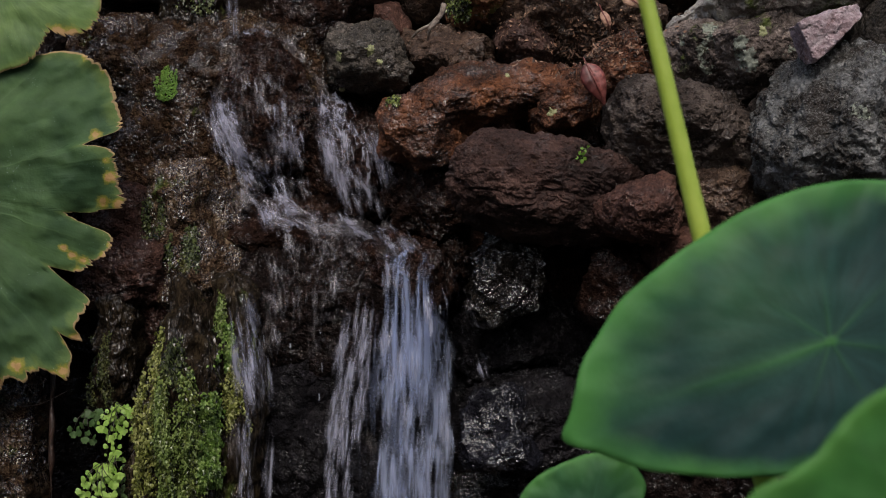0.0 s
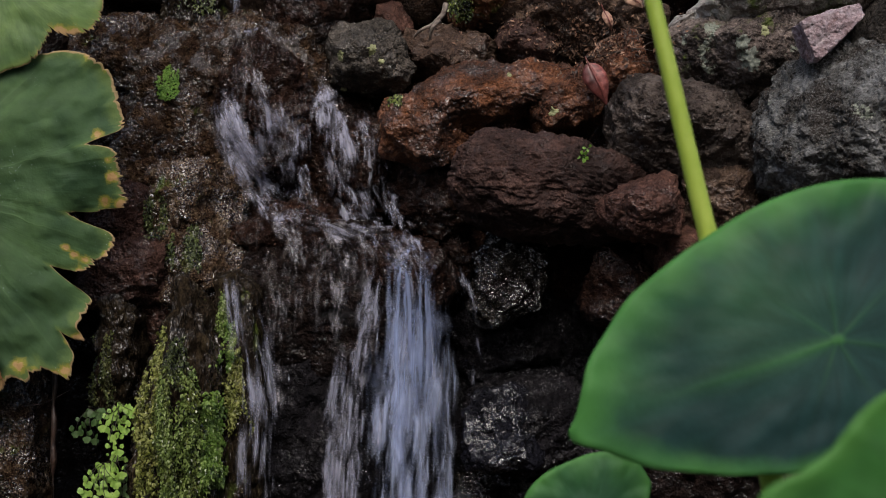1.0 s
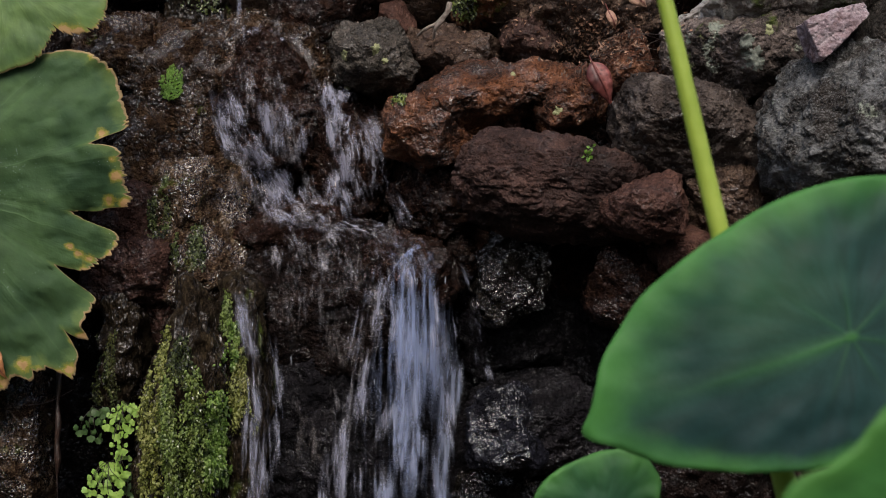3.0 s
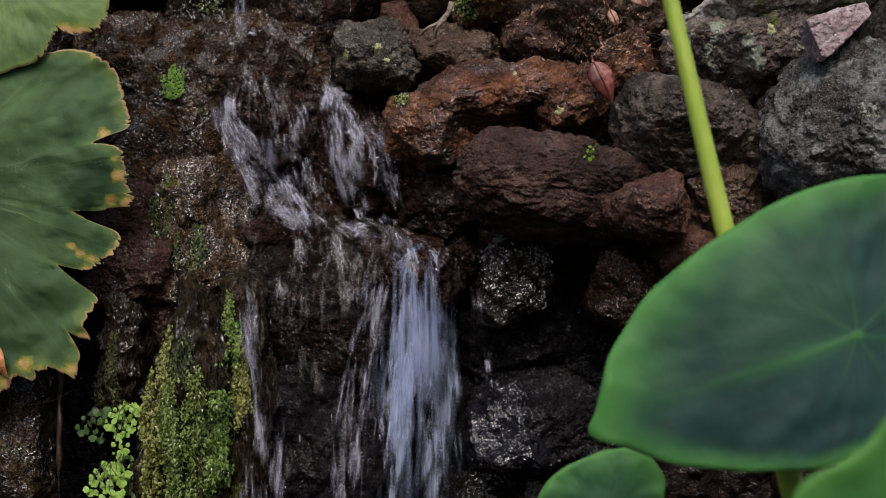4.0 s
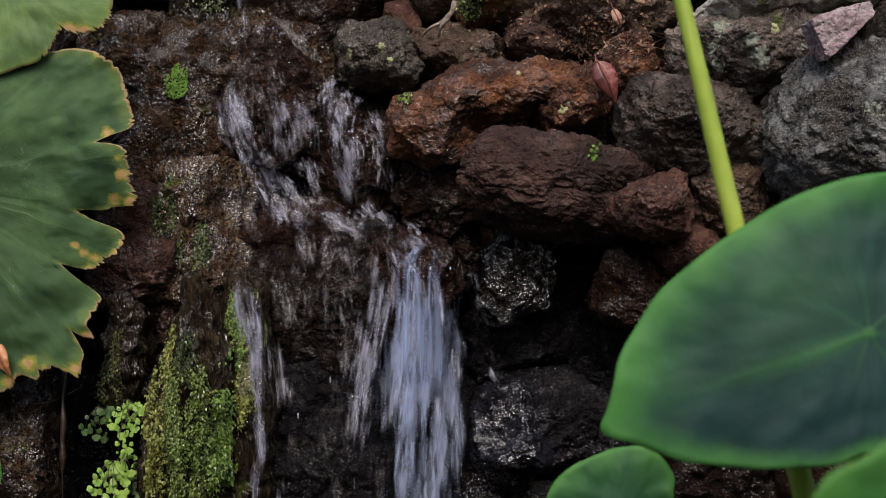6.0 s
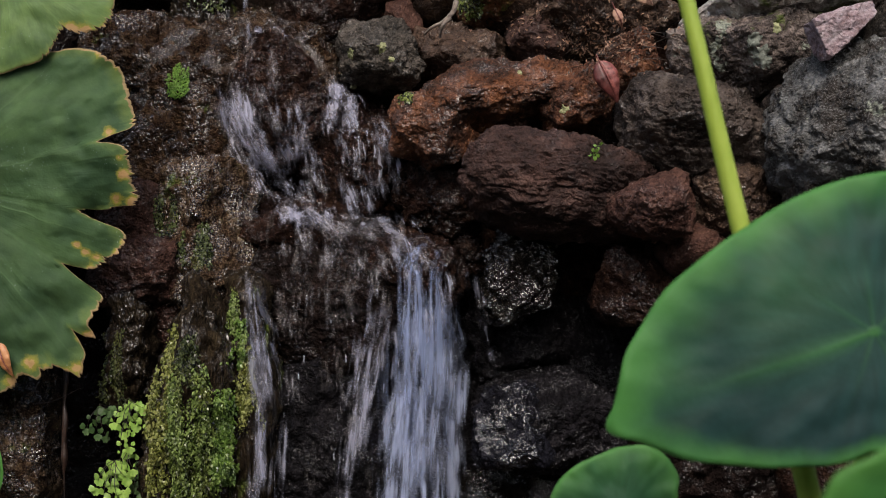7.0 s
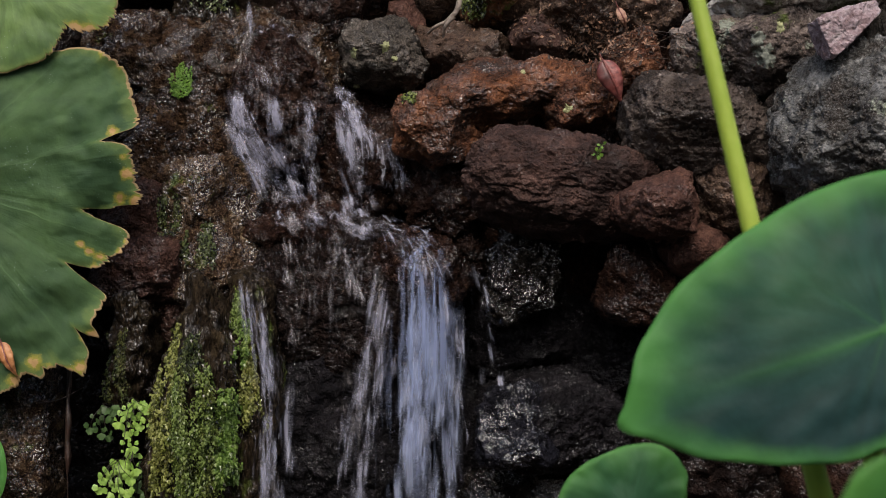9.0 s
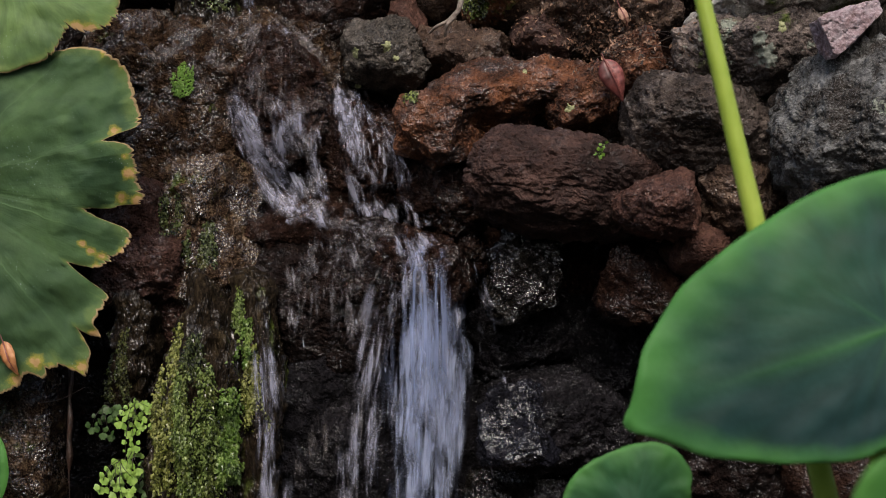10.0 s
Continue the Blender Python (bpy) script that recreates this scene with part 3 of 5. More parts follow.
# the mound under the spout and the face below it
rock("wet brown mossy mound under the spout", (0.334, 2.280, 1.245), (0.244, 0.160, 0.170), LAVA_MOUND, 4, 50, cuts=4, lumps=0.006, box=0.35, name="wet_mound", sub=7)
rock("wet brown rock beside the mound", (0.172, 2.280, 1.285), (0.120, 0.140, 0.112), LAVA_MOUND, -6, 71, cuts=4, lumps=0.006, box=0.35, sub=7)
rock("wet red-brown rock under the mound", (0.221, 2.200, 1.102), (0.115, 0.140, 0.121), LAVA_MOUND, 10, 72, cuts=4, sub=6, box=0.35)
rock("wet brown mound between two streams", (0.539, 2.260, 1.106), (0.147, 0.140, 0.147), LAVA_WET_RED, 20, 51, cuts=4, sub=7)
rock("dark wet rock face under the thin water", (0.456, 2.205, 1.210), (0.108, 0.120, 0.155), LAVA_WET_RED, 0, 70, cuts=3, sub=7)
rock("mossy dark rock behind the spout", (0.301, 2.300, 1.415), (0.081, 0.100, 0.052), LAVA_MOSSY, 0, 52, sub=6)
# Fills a black gap; the gap's shade is in the stone's colour.
rock("near-black rock filling the shaded gap above the mound", (0.147, 2.350, 1.477), (0.130, 0.100, 0.050), LAVA_WET, 0, 53, sub=4)
rock("wet glistening rock with thin moss", (0.314, 2.120, 1.034), (0.132, 0.140, 0.072), LAVA_SPARK, 6, 54, sub=6, lumps=0.006)
rock("dark red-brown granular rock", (0.222, 2.070, 0.882), (0.093, 0.120, 0.081), LAVA_GRAIN, 0, 55, sub=6, lumps=0.006)
rock("dark red-brown granular rock behind the old leaf", (0.203, 2.140, 0.978), (0.102, 0.120, 0.080), LAVA_GRAIN, 0, 74, sub=6, box=0.35)
rock("dark red-brown granular rock over the recess", (0.260, 2.090, 0.820), (0.079, 0.100, 0.089), LAVA_GRAIN, 10, 75, sub=6, box=0.3, lumps=0.006)
rock("black mossy wet rock face", (0.350, 2.090, 0.902), (0.110, 0.130, 0.104), LAVA_SPARK, 0, 56, sub=6)
rock("broad wet ledge block under the upper fall", (0.567, 2.160, 0.833), (0.214, 0.170, 0.150), LAVA_WET, 3, 57, cuts=5, sub=7)
rock("dark wet ledge rock under the upper fall", (0.466, 2.165, 0.972), (0.120, 0.120, 0.060), LAVA_WET_RED, 6, 73, cuts=4, sub=6, box=0.3)
rock("wet dark lip of the main fall", (0.713, 2.110, 0.901), (0.090, 0.120, 0.072), LAVA_WET_RED, 10, 58, cuts=4, sub=6)
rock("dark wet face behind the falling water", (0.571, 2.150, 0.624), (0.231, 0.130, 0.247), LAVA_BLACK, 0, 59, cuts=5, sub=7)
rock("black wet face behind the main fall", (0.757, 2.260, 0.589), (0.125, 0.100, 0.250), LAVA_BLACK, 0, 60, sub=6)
rock("mossy hanging rock column", (0.327, 1.950, 0.656), (0.078, 0.090, 0.235), LAVA_MOSSY, 0, 61, cuts=2, sub=6)
rock("mossy hanging rock column, wet and dark", (0.416, 2.010, 0.666), (0.049, 0.080, 0.243), LAVA_MOSSY, 0, 62, cuts=2, sub=6)
rock("narrow mossy rock column", (0.200, 2.040, 0.762), (0.043, 0.080, 0.113), LAVA_MOSSY, 0, 63, cuts=2, sub=6)
rock("brown fibrous rock column under the old leaf", (0.024, 2.000, 0.579), (0.048, 0.080, 0.172), LAVA_SPARK, 0, 64, cuts=3, lumps=0.004, sub=6)
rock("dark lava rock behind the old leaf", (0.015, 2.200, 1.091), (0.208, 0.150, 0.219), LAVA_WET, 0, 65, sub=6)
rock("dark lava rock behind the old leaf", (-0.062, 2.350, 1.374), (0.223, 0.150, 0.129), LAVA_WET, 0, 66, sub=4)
# Closes the recess; its darkness comes from the near-black stone colour.
rock("near-black rock filling the shaded recess behind the fern", (0.017, 2.370, 0.573), (0.238, 0.120, 0.262), LAVA_WET, 0, 67, sub=4)
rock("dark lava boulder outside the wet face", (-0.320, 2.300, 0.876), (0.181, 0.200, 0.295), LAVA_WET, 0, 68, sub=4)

# footing stones along the ground
for k, x in enumerate((-0.75, -0.35, 0.05, 0.45, 0.85, 1.25, 1.65, 2.05, 2.45)):
    rock("dark damp boulder at the foot of the wall", (x, 2.3 - 0.1 * (k % 2), 0.16 + 0.03 * (k % 3)), (0.27, 0.2, 0.25), LAVA_WET, 5 * (k % 4), 80 + k, sub=4)
for k, (x, z) in enumerate(((-0.65, 0.6), (-0.6, 1.1), (-0.3, 1.5), (0.5, 1.62), (1.0, 1.6), (1.5, 1.6), (2.0, 1.45), (2.1, 1.0), (2.05, 0.55))):
    rock("dark lava boulder at the edge of the wall", (x, 2.3, z), (0.3, 0.2, 0.26), LAVA_BROWN, 7 * (k % 3), 95 + k, sub=4)

# one tree of all solid rock, for laying things on it
BASE, TRI = [], []
for pts, tri in SOLIDS:
    n0 = len(BASE)
    BASE.extend(map(tuple, pts))
    TRI.extend(tuple(i + n0 for i in f) for f in tri)
TREE = BVHTree.FromPolygons(BASE, TRI)
del BASE, TRI


def onto(x, z, y0=1.0):
    """The rock's face straight behind the point (x, z): place and normal."""
    hit, n, _, _ = TREE.ray_cast(Vector((x, y0, z)), Vector((0, 1, 0)))
    return (hit, n) if hit else (Vector((x, 2.4, z)), Vector((0, -1, 0)))


# ---- ground, and an added unseen hedge, that close the place ----
def ground():
    bm = bmesh.new()
    bmesh.ops.create_circle(bm, cap_ends=True, segments=64, radius=80)
    return tagged(part("ground", bm, SOIL, None, "dark damp garden soil below the wall"), category="ground", kind="structure")


ground()


def hedge():
    """A dark planting added behind the lens, unseen, to cut low sky and reflections."""
    verts, faces = [], []
    n, rows = 60, 12
    for j in range(rows + 1):
        for i in range(n + 1):
            a = math.pi * (0.98 + 1.04 * i / n)
            r = 3.6 + 0.35 * noise.fractal(Vector((i * 0.3, j * 0.4, 2)), 0.8, 2, 4)
            verts.append((0.8 + r * math.cos(a), 1.6 + r * math.sin(a), j * 0.14))
    for j in range(rows):
        for i in range(n):
            q = j * (n + 1) + i
            faces.append((q, q + 1, q + n + 2, q + n + 1))
    me = bpy.data.meshes.new("backdrop")
    me.from_pydata(verts, [], faces)
    ob = part_mesh("backdrop", me, UNSEEN_BACKDROP, None)
    solid = ob.modifiers.new("thickness", "SOLIDIFY")
    solid.thickness = 0.3
    return tagged(ob, "unseen dark green hedge added behind the camera to block light", "hedge", kind="structure")


hedge()


# ---- broad leaves ----
def spline(angles, radii, n):
    """Radius all round from a few control angles (degrees), smooth and closed."""
    a = np.array(angles, float)
    r = np.array(radii, float)
    order = np.argsort(a)
    a, r = a[order], r[order]
    k = len(a)
    out = []
    for th in np.linspace(0, 360, n, endpoint=False):
        t = (th - a[0]) % 360 + a[0]
        i = int(np.searchsorted(a, t, side="right") - 1)
        a1, r1 = a[i], r[i]
        a2, r2 = (a[i + 1], r[i + 1]) if i + 1 < k else (a[0] + 360, r[0])
        a0, r0 = (a[i - 1], r[i - 1]) if i > 0 else (a[-1] - 360, r[-1])
        a3, r3 = (a[i + 2], r[i + 2]) if i + 2 < k else (a[(i + 2) % k] + 360, r[(i + 2) % k])
        m1, m2 = (r2 - r0) / (a2 - a0), (r3 - r1) / (a3 - a1)
        h = a2 - a1
        u = (t - a1) / h
        out.append((2 * u**3 - 3 * u**2 + 1) * r1 + (u**3 - 2 * u**2 + u) * h * m1 + (3 * u**2 - 2 * u**3) * r2 + (u**3 - u**2) * h * m2)
    return np.array(out)


def blade(parent, angles, radii, unit, material, lean=(0.0, 0.0), cup=0.0, wave=0.004, tatter=0.0, ruffle=0.0, pucker=0.0, notches=(), dry_or_bright_spots=(), veins=(), seed=0, n=360, rings=26):
    """A leaf blade in the x-z plane about the stalk's point: lean tips it in depth, cup bows the margin back."""
    edge = spline(angles, radii, n) * unit
    rng = np.random.default_rng(seed)
    if tatter:
        for i in range(n):
            q = Vector((math.cos(i * 2 * math.pi / n) * 9, math.sin(i * 2 * math.pi / n) * 9, seed))
            edge[i] -= tatter * max(0.0, noise.fractal(q * 3.5, 0.5, 2.3, 5))
    for at, deep, wide in notches:
        gap = (np.arange(n) * 360 / n - at + 180) % 360 - 180
        edge -= deep * unit * np.exp(-np.abs(gap / wide) ** 1.6)
    for at, far, wide, much in dry_or_bright_spots:
        # the dried stretches of the margin are frayed
        for i in range(n):
            gap = radians((i * 360 / n - at + 180) % 360 - 180) * far
            if tatter and abs(gap) < 2.2 * wide:
                q = Vector((math.cos(i * 2 * math.pi / n) * 60, math.sin(i * 2 * math.pi / n) * 60, seed + far))
                edge[i] -= 0.011 * much * math.exp(-((gap / (1.3 * wide)) ** 2)) * max(0.0, 0.1 + noise.fractal(q * 1.3, 0.6, 2.2, 3))
    size = float(np.max(edge))
    verts, uvs = [], []
    for k in range(rings + 1):
        s = (k + 0.02) / (rings + 0.02)
        for i in range(n):
            th = i * 2 * math.pi / n
            r = edge[i] * s
            x, z = r * math.cos(th), r * math.sin(th)
            y = lean[0] * x + lean[1] * z + cup * (r / size) ** 2 * size
            y += wave * noise.fractal(Vector((x, z, seed)) * (2.2 / size), 0.9, 2, 3) * (0.3 + s)
            y += 0.25 * wave * noise.fractal(Vector((x, z, seed + 5)) * (9 / size), 0.9, 2, 3) * s
            y += wave * ruffle * s * s * math.sin(th * 9 + 3 * math.sin(th * 2 + seed))
            if pucker:
                q = Vector((x, z, seed * 0.1))
                q += noise.noise_vector(q * 8) * 0.03
                y -= pucker * (abs(noise.noise(q * 17)) * 1.6 + 0.5 * noise.noise(q * 42)) * min(1.0, s * 2)
            for v in veins:
                d = abs((th - radians(v) + math.pi) % (2 * math.pi) - math.pi) * r
                y -= 0.0012 * math.exp(-((d / 0.004) ** 2)) * (1 - s)
            verts.append((x, y, z))
            uvs.append((i / n, s))
    faces = [(k * n + i, k * n + (i + 1) % n, (k + 1) * n + (i + 1) % n, (k + 1) * n + i) for k in range(rings) for i in range(n)]
    faces.append(tuple(reversed(range(n))))
    me = bpy.data.meshes.new("blade")
    me.from_pydata(verts, [], faces)
    uv = me.uv_layers.new(name="UVMap")
    for poly in me.polygons:
        vals = [uvs[v] for v in poly.vertices]
        wrap = max(v[0] for v in vals) - min(v[0] for v in vals) > 0.5 and len(vals) == 4
        for li, val in zip(poly.loop_indices, vals):
            uv.data[li].uv = (val[0] + 1 if wrap and val[0] < 0.5 else val[0], val[1])
    if dry_or_bright_spots:
        wear = np.zeros(len(verts))
        place = np.array(verts)
        for at, far, wide, much in dry_or_bright_spots:
            q = np.array((math.cos(radians(at)) * far * unit, math.sin(radians(at)) * far * unit))
            d = np.hypot(place[:, 0] - q[0], place[:, 2] - q[1]) / (wide * unit)
            wear = np.maximum(wear, much * np.exp(-d * d))
        me.attributes.new("dry", "FLOAT", "POINT").data.foreach_set("value", wear.astype(np.float32))
    ob = part_mesh("blade", me, material, parent)
    solid = ob.modifiers.new("thickness", "SOLIDIFY")
    solid.thickness, solid.offset = 0.0008, 1.0
    return ob


def tube(name, points, radii, material, parent=None, label="", sides=10):
    """A round stalk, twig or root along a few points, tapered by its radii, with closed ends."""
    cu = bpy.data.curves.new(name, "CURVE")
    cu.dimensions, cu.bevel_depth, cu.bevel_resolution, cu.use_fill_caps, cu.resolution_u = "3D", 1.0, sides // 4 + 1, True, 5
    sp = cu.splines.new("BEZIER")
    sp.bezier_points.add(len(points) - 1)
    for b, q, r in zip(sp.bezier_points, points, radii):
        b.co, b.radius = q, r
        b.handle_left_type = b.handle_right_type = "AUTO"
    tmp = bpy.data.objects.new(name, cu)
    me = bpy.data.meshes.new_from_object(tmp)
    bpy.data.objects.remove(tmp)
    bpy.data.curves.remove(cu)
    return part_mesh(name, me, material, parent, label)


def broad_leaf(label, place, stalk_to, angles, radii, unit, material, stalk_r=0.006, **more):
    top = tagged(new("taro_leaf"), label, "leaf", "taro leaves")
    top.location = place
    blade(top, angles, radii, unit, material, **more)
    q = Vector(stalk_to) - Vector(place)
    tube("stalk", [(0, 0.004, 0), tuple(q * 0.35 + Vector((0, 0.03, 0.0))), tuple(q)], [stalk_r * 0.7, stalk_r, stalk_r * 1.3], STALK, top)
    return top


broad_leaf("broad dark green heart-shaped taro leaf with pale veins", (0.981, 0.575, 0.894), (1.02, 0.75, 0.0),
           (199.9, 195.6, 190.5, 185, 177.8, 168.6, 161.6, 149.8, 137, 122.8, 104.4, 83.6, 70.9, 45, 20, 0, 330, 295, 268.6, 253.3, 234.4, 220.9, 214.3, 204.7),
           (505, 481, 461, 443, 408, 375, 346, 310, 284, 273.5, 272.6, 288, 305, 345, 385, 400, 330, 235, 207, 237, 289, 354, 397, 460),
           0.0002875, TARO, lean=(0.03, 0.1), cup=0.02, wave=0.004, seed=3,
           # Spots for the lit green margin, put into the blade's colour.
           dry_or_bright_spots=((186, 430, 90, 0.75), (170, 370, 75, 0.7), (155, 320, 70, 0.7), (135, 285, 75, 0.75), (112, 270, 70, 0.7), (88, 290, 70, 0.6), (196, 470, 60, 0.8), (150, 200, 130, 0.25), (222, 350, 40, 0.3)))
broad_leaf("small fresh green taro leaf, rounded", (0.880, 0.750, 0.759), (0.93, 0.85, 0.0),
           (160, 142, 111, 85, 70, 56, 42.5, 31, 23, 0, 320, 280, 240, 200), (127, 121, 112, 120, 130, 133, 129, 123, 109, 100, 100, 110, 120, 130),
           0.000375, TARO_SMALL, lean=(0.0, 0.15), cup=0.02, wave=0.003, seed=5, n=180, rings=14,
           # Spots for the brighter margin tone.
           dry_or_bright_spots=((140, 120, 45, 0.7), (100, 110, 40, 0.7), (60, 128, 40, 0.8), (30, 120, 40, 0.8)))
broad_leaf("bright green taro leaf close to the lens", (0.915, 0.300, 0.863), (1.0, 0.3, 0.0),
           (166, 155, 144, 133.5, 123.7, 108.8, 92, 60, 20, 340, 300, 260, 220, 190), (340, 286, 259, 262, 270, 285, 300, 300, 300, 300, 290, 280, 300, 360),
           0.00015, TARO_FRESH, lean=(0.0, 0.03), cup=0.02, wave=0.002, seed=7, n=180, rings=14, stalk_r=0.003)
broad_leaf("large old taro leaf with torn brown margins", (-0.075, 1.840, 1.043), (-0.05, 1.9, 0.0),
           (53.1, 48.6, 43.3, 39.0, 34.5, 31.2, 27.6, 22.7, 18.6, 16.6, 16.1, 15.4, 12.9, 10.0, 7.5, 4.2, 0.7, -1.8, -4.2, -5.9, -6.9, -8.6, -10.4, -12.6, -13.9, -15.4, -18.4, -22.3, -26.1, -30.7, -32.9, -33.9, -34.8, -37.6, -41.7, -43.3, -44.4, -47.8, -49.2, -51.4, -53.8, -54.9, -58.5, -61.9, -64.4, -68.2, 75, 110, 180, 250),
           (294, 325, 362, 377, 386, 383, 379, 373, 372, 365, 343, 329, 336, 348, 346, 352, 348, 356, 366, 356, 324, 306, 272, 284, 328, 345, 347, 343, 328, 308, 302, 320, 356, 365, 370, 378, 397, 388, 408, 421, 433, 414, 389, 397, 378, 392, 300, 380, 400, 400),
           0.00092, TARO_OLD, lean=(0.12, 0.05), cup=0.05, wave=0.022, tatter=0.0035, ruffle=0.12, pucker=0.0035, seed=11, n=1440, rings=60,
           notches=((-32.4, 34, 1.4), (-47.0, 24, 0.8), (-9.4, 12, 1.0), (14.6, 28, 1.2), (-10.3, 10, 0.5), (4.6, 6, 0.4), (-2.4, 7, 0.4), (-39.8, 8, 0.4), (-56.5, 10, 0.5), (-60, 7, 0.4), (25.2, 4, 0.3), (-20.3, 4, 0.3), (37, 4, 0.4)),
           dry_or_bright_spots=((17, 322, 13, 0.95), (40.1, 370, 8, 0.95), (34.5, 384, 8, 1.0), (3, 333, 12, 1.2), (-4.9, 346, 13, 1.2), (-4.3, 318, 14, 0.9), (-10.1, 291, 8, 1.0), (-23.6, 272, 8, 1.2), (-24.9, 288, 8, 1.15), (-25.2, 310, 9, 1.0), (-21.5, 338, 10, 0.95),
                      (-29.4, 311, 10, 1.0), (-45.2, 387, 12, 1.25), (-47.5, 377, 9, 0.8), (-52.6, 418, 14, 0.95), (-55.2, 407, 9, 0.8), (-61.3, 362, 16, 0.85), (-67.4, 380, 16, 1.0), (18.6, 368, 6, 0.9), (-36.8, 360, 7, 0.8), (-17.4, 343, 7, 0.8), (8.5, 332, 8, 0.9), (-58.5, 386, 7, 0.8)))
broad_leaf("old taro leaf lobe with browned edge", (0.037, 1.858, 1.406), (-0.12, 1.95, 0.0),
           (-10, -16.7, -21.7, -27.4, -31.8, -39.3, -44.0, -46.4, -50.1, -55.5, -60.5, -64.5, -71.3, -79.9, -88.8, -100, 180, 90, 30),
           (190, 200, 205, 210, 207, 190, 178, 162, 162, 167, 175, 182, 186, 187, 196, 200, 260, 220, 190),
           0.000929, TARO_LOBE, lean=(0.12, 0.06), cup=0.05, wave=0.005, tatter=0.0025, pucker=0.003, seed=13, n=720, rings=30,
           notches=((-46.6, 8, 0.8), (-57, 4, 0.7), (-66, 4, 0.7)),
           dry_or_bright_spots=((-33, 218, 22, 1.0), (-40, 185, 20, 1.1), (-45, 165, 16, 1.2), (-52, 178, 14, 1.0), (-26, 226, 12, 0.8), (-62, 182, 10, 0.8)))

broad_leaf("old green taro leaf low beside the wall", (-0.030, 1.800, 0.573), (-0.2, 1.9, 0.0),
           (0, 40, 80, 120, 160, 200, 240, 280, 320), (96, 100, 110, 110, 110, 110, 110, 105, 98), 0.0009, TARO_FRESH, lean=(0.1, 0.2), cup=0.05, seed=17, n=120, rings=10)

# tall stalk of a leaf that stands above
stalk = tagged(new("taro_stalk"), "smooth yellow-green taro leaf stalk", "plant stalk")
tube("stem", [(0.8838, 0.660, 1.159), (0.9018, 0.655, 1.085), (0.9328, 0.650, 0.949), (0.9678, 0.645, 0.809), (1.007, 0.640, 0.634)], [0.0042, 0.0048, 0.0058, 0.0068, 0.009], STALK, stalk)
tube("sheath", [(1.004, 0.641, 0.646), (1.012, 0.645, 0.599), (1.02, 0.66, 0.0)], [0.0095, 0.012, 0.015], STALK, stalk)

# ---- moss, ferns and litter ----
def moss(label, x, z, wide, high, count, material, seed, size=0.0048, name="hanging_moss", droop=1.0, thin=0.0, y0=1.0):
    """Many tiny leaves laid on the rock's face inside an uneven oval, drooping."""
    rng = np.random.default_rng(seed)
    verts, faces = [], []
    for _ in range(count):
        u, v = rng.uniform(-1, 1, 2)
        px, pz = x + u * wide, z + v * high
        wobble = noise.fractal(Vector((px * 34, pz * 7, seed)), 0.8, 2, 4)
        if u * u + abs(v) ** 3 > 1 + 0.5 * wobble or wobble < thin:
            continue
        hit, n = onto(px, pz, y0)
        lift = size * (0.2 + 0.8 * rng.random())
        c = hit + n * lift
        d = Vector((rng.normal() * 0.5, -0.55 - 0.3 * rng.random(), -droop * (0.4 + 0.8 * rng.random()))).normalized()
        s = d.cross(Vector((rng.normal() * 0.6, 1, rng.normal() * 0.4))).normalized()
        k = size * (0.5 + 0.8 * rng.random())
        up = d.cross(s) * 0.25 * k
        i = len(verts)
        verts.extend([c - d * 0.2 * k, c + d * 0.35 * k + s * 0.42 * k, c + d * k - up, c + d * 0.35 * k - s * 0.42 * k, c + d * 0.4 * k + up])
        faces.extend([(i, i + 1, i + 4), (i + 1, i + 2, i + 4), (i + 2, i + 3, i + 4), (i + 3, i, i + 4)])
    me = bpy.data.meshes.new(name)
    me.from_pydata([tuple(v) for v in verts], [], faces)
    ob = part_mesh(name, me, material, None, smooth=False)
    return tagged(ob, label, "moss", kind="stuff")


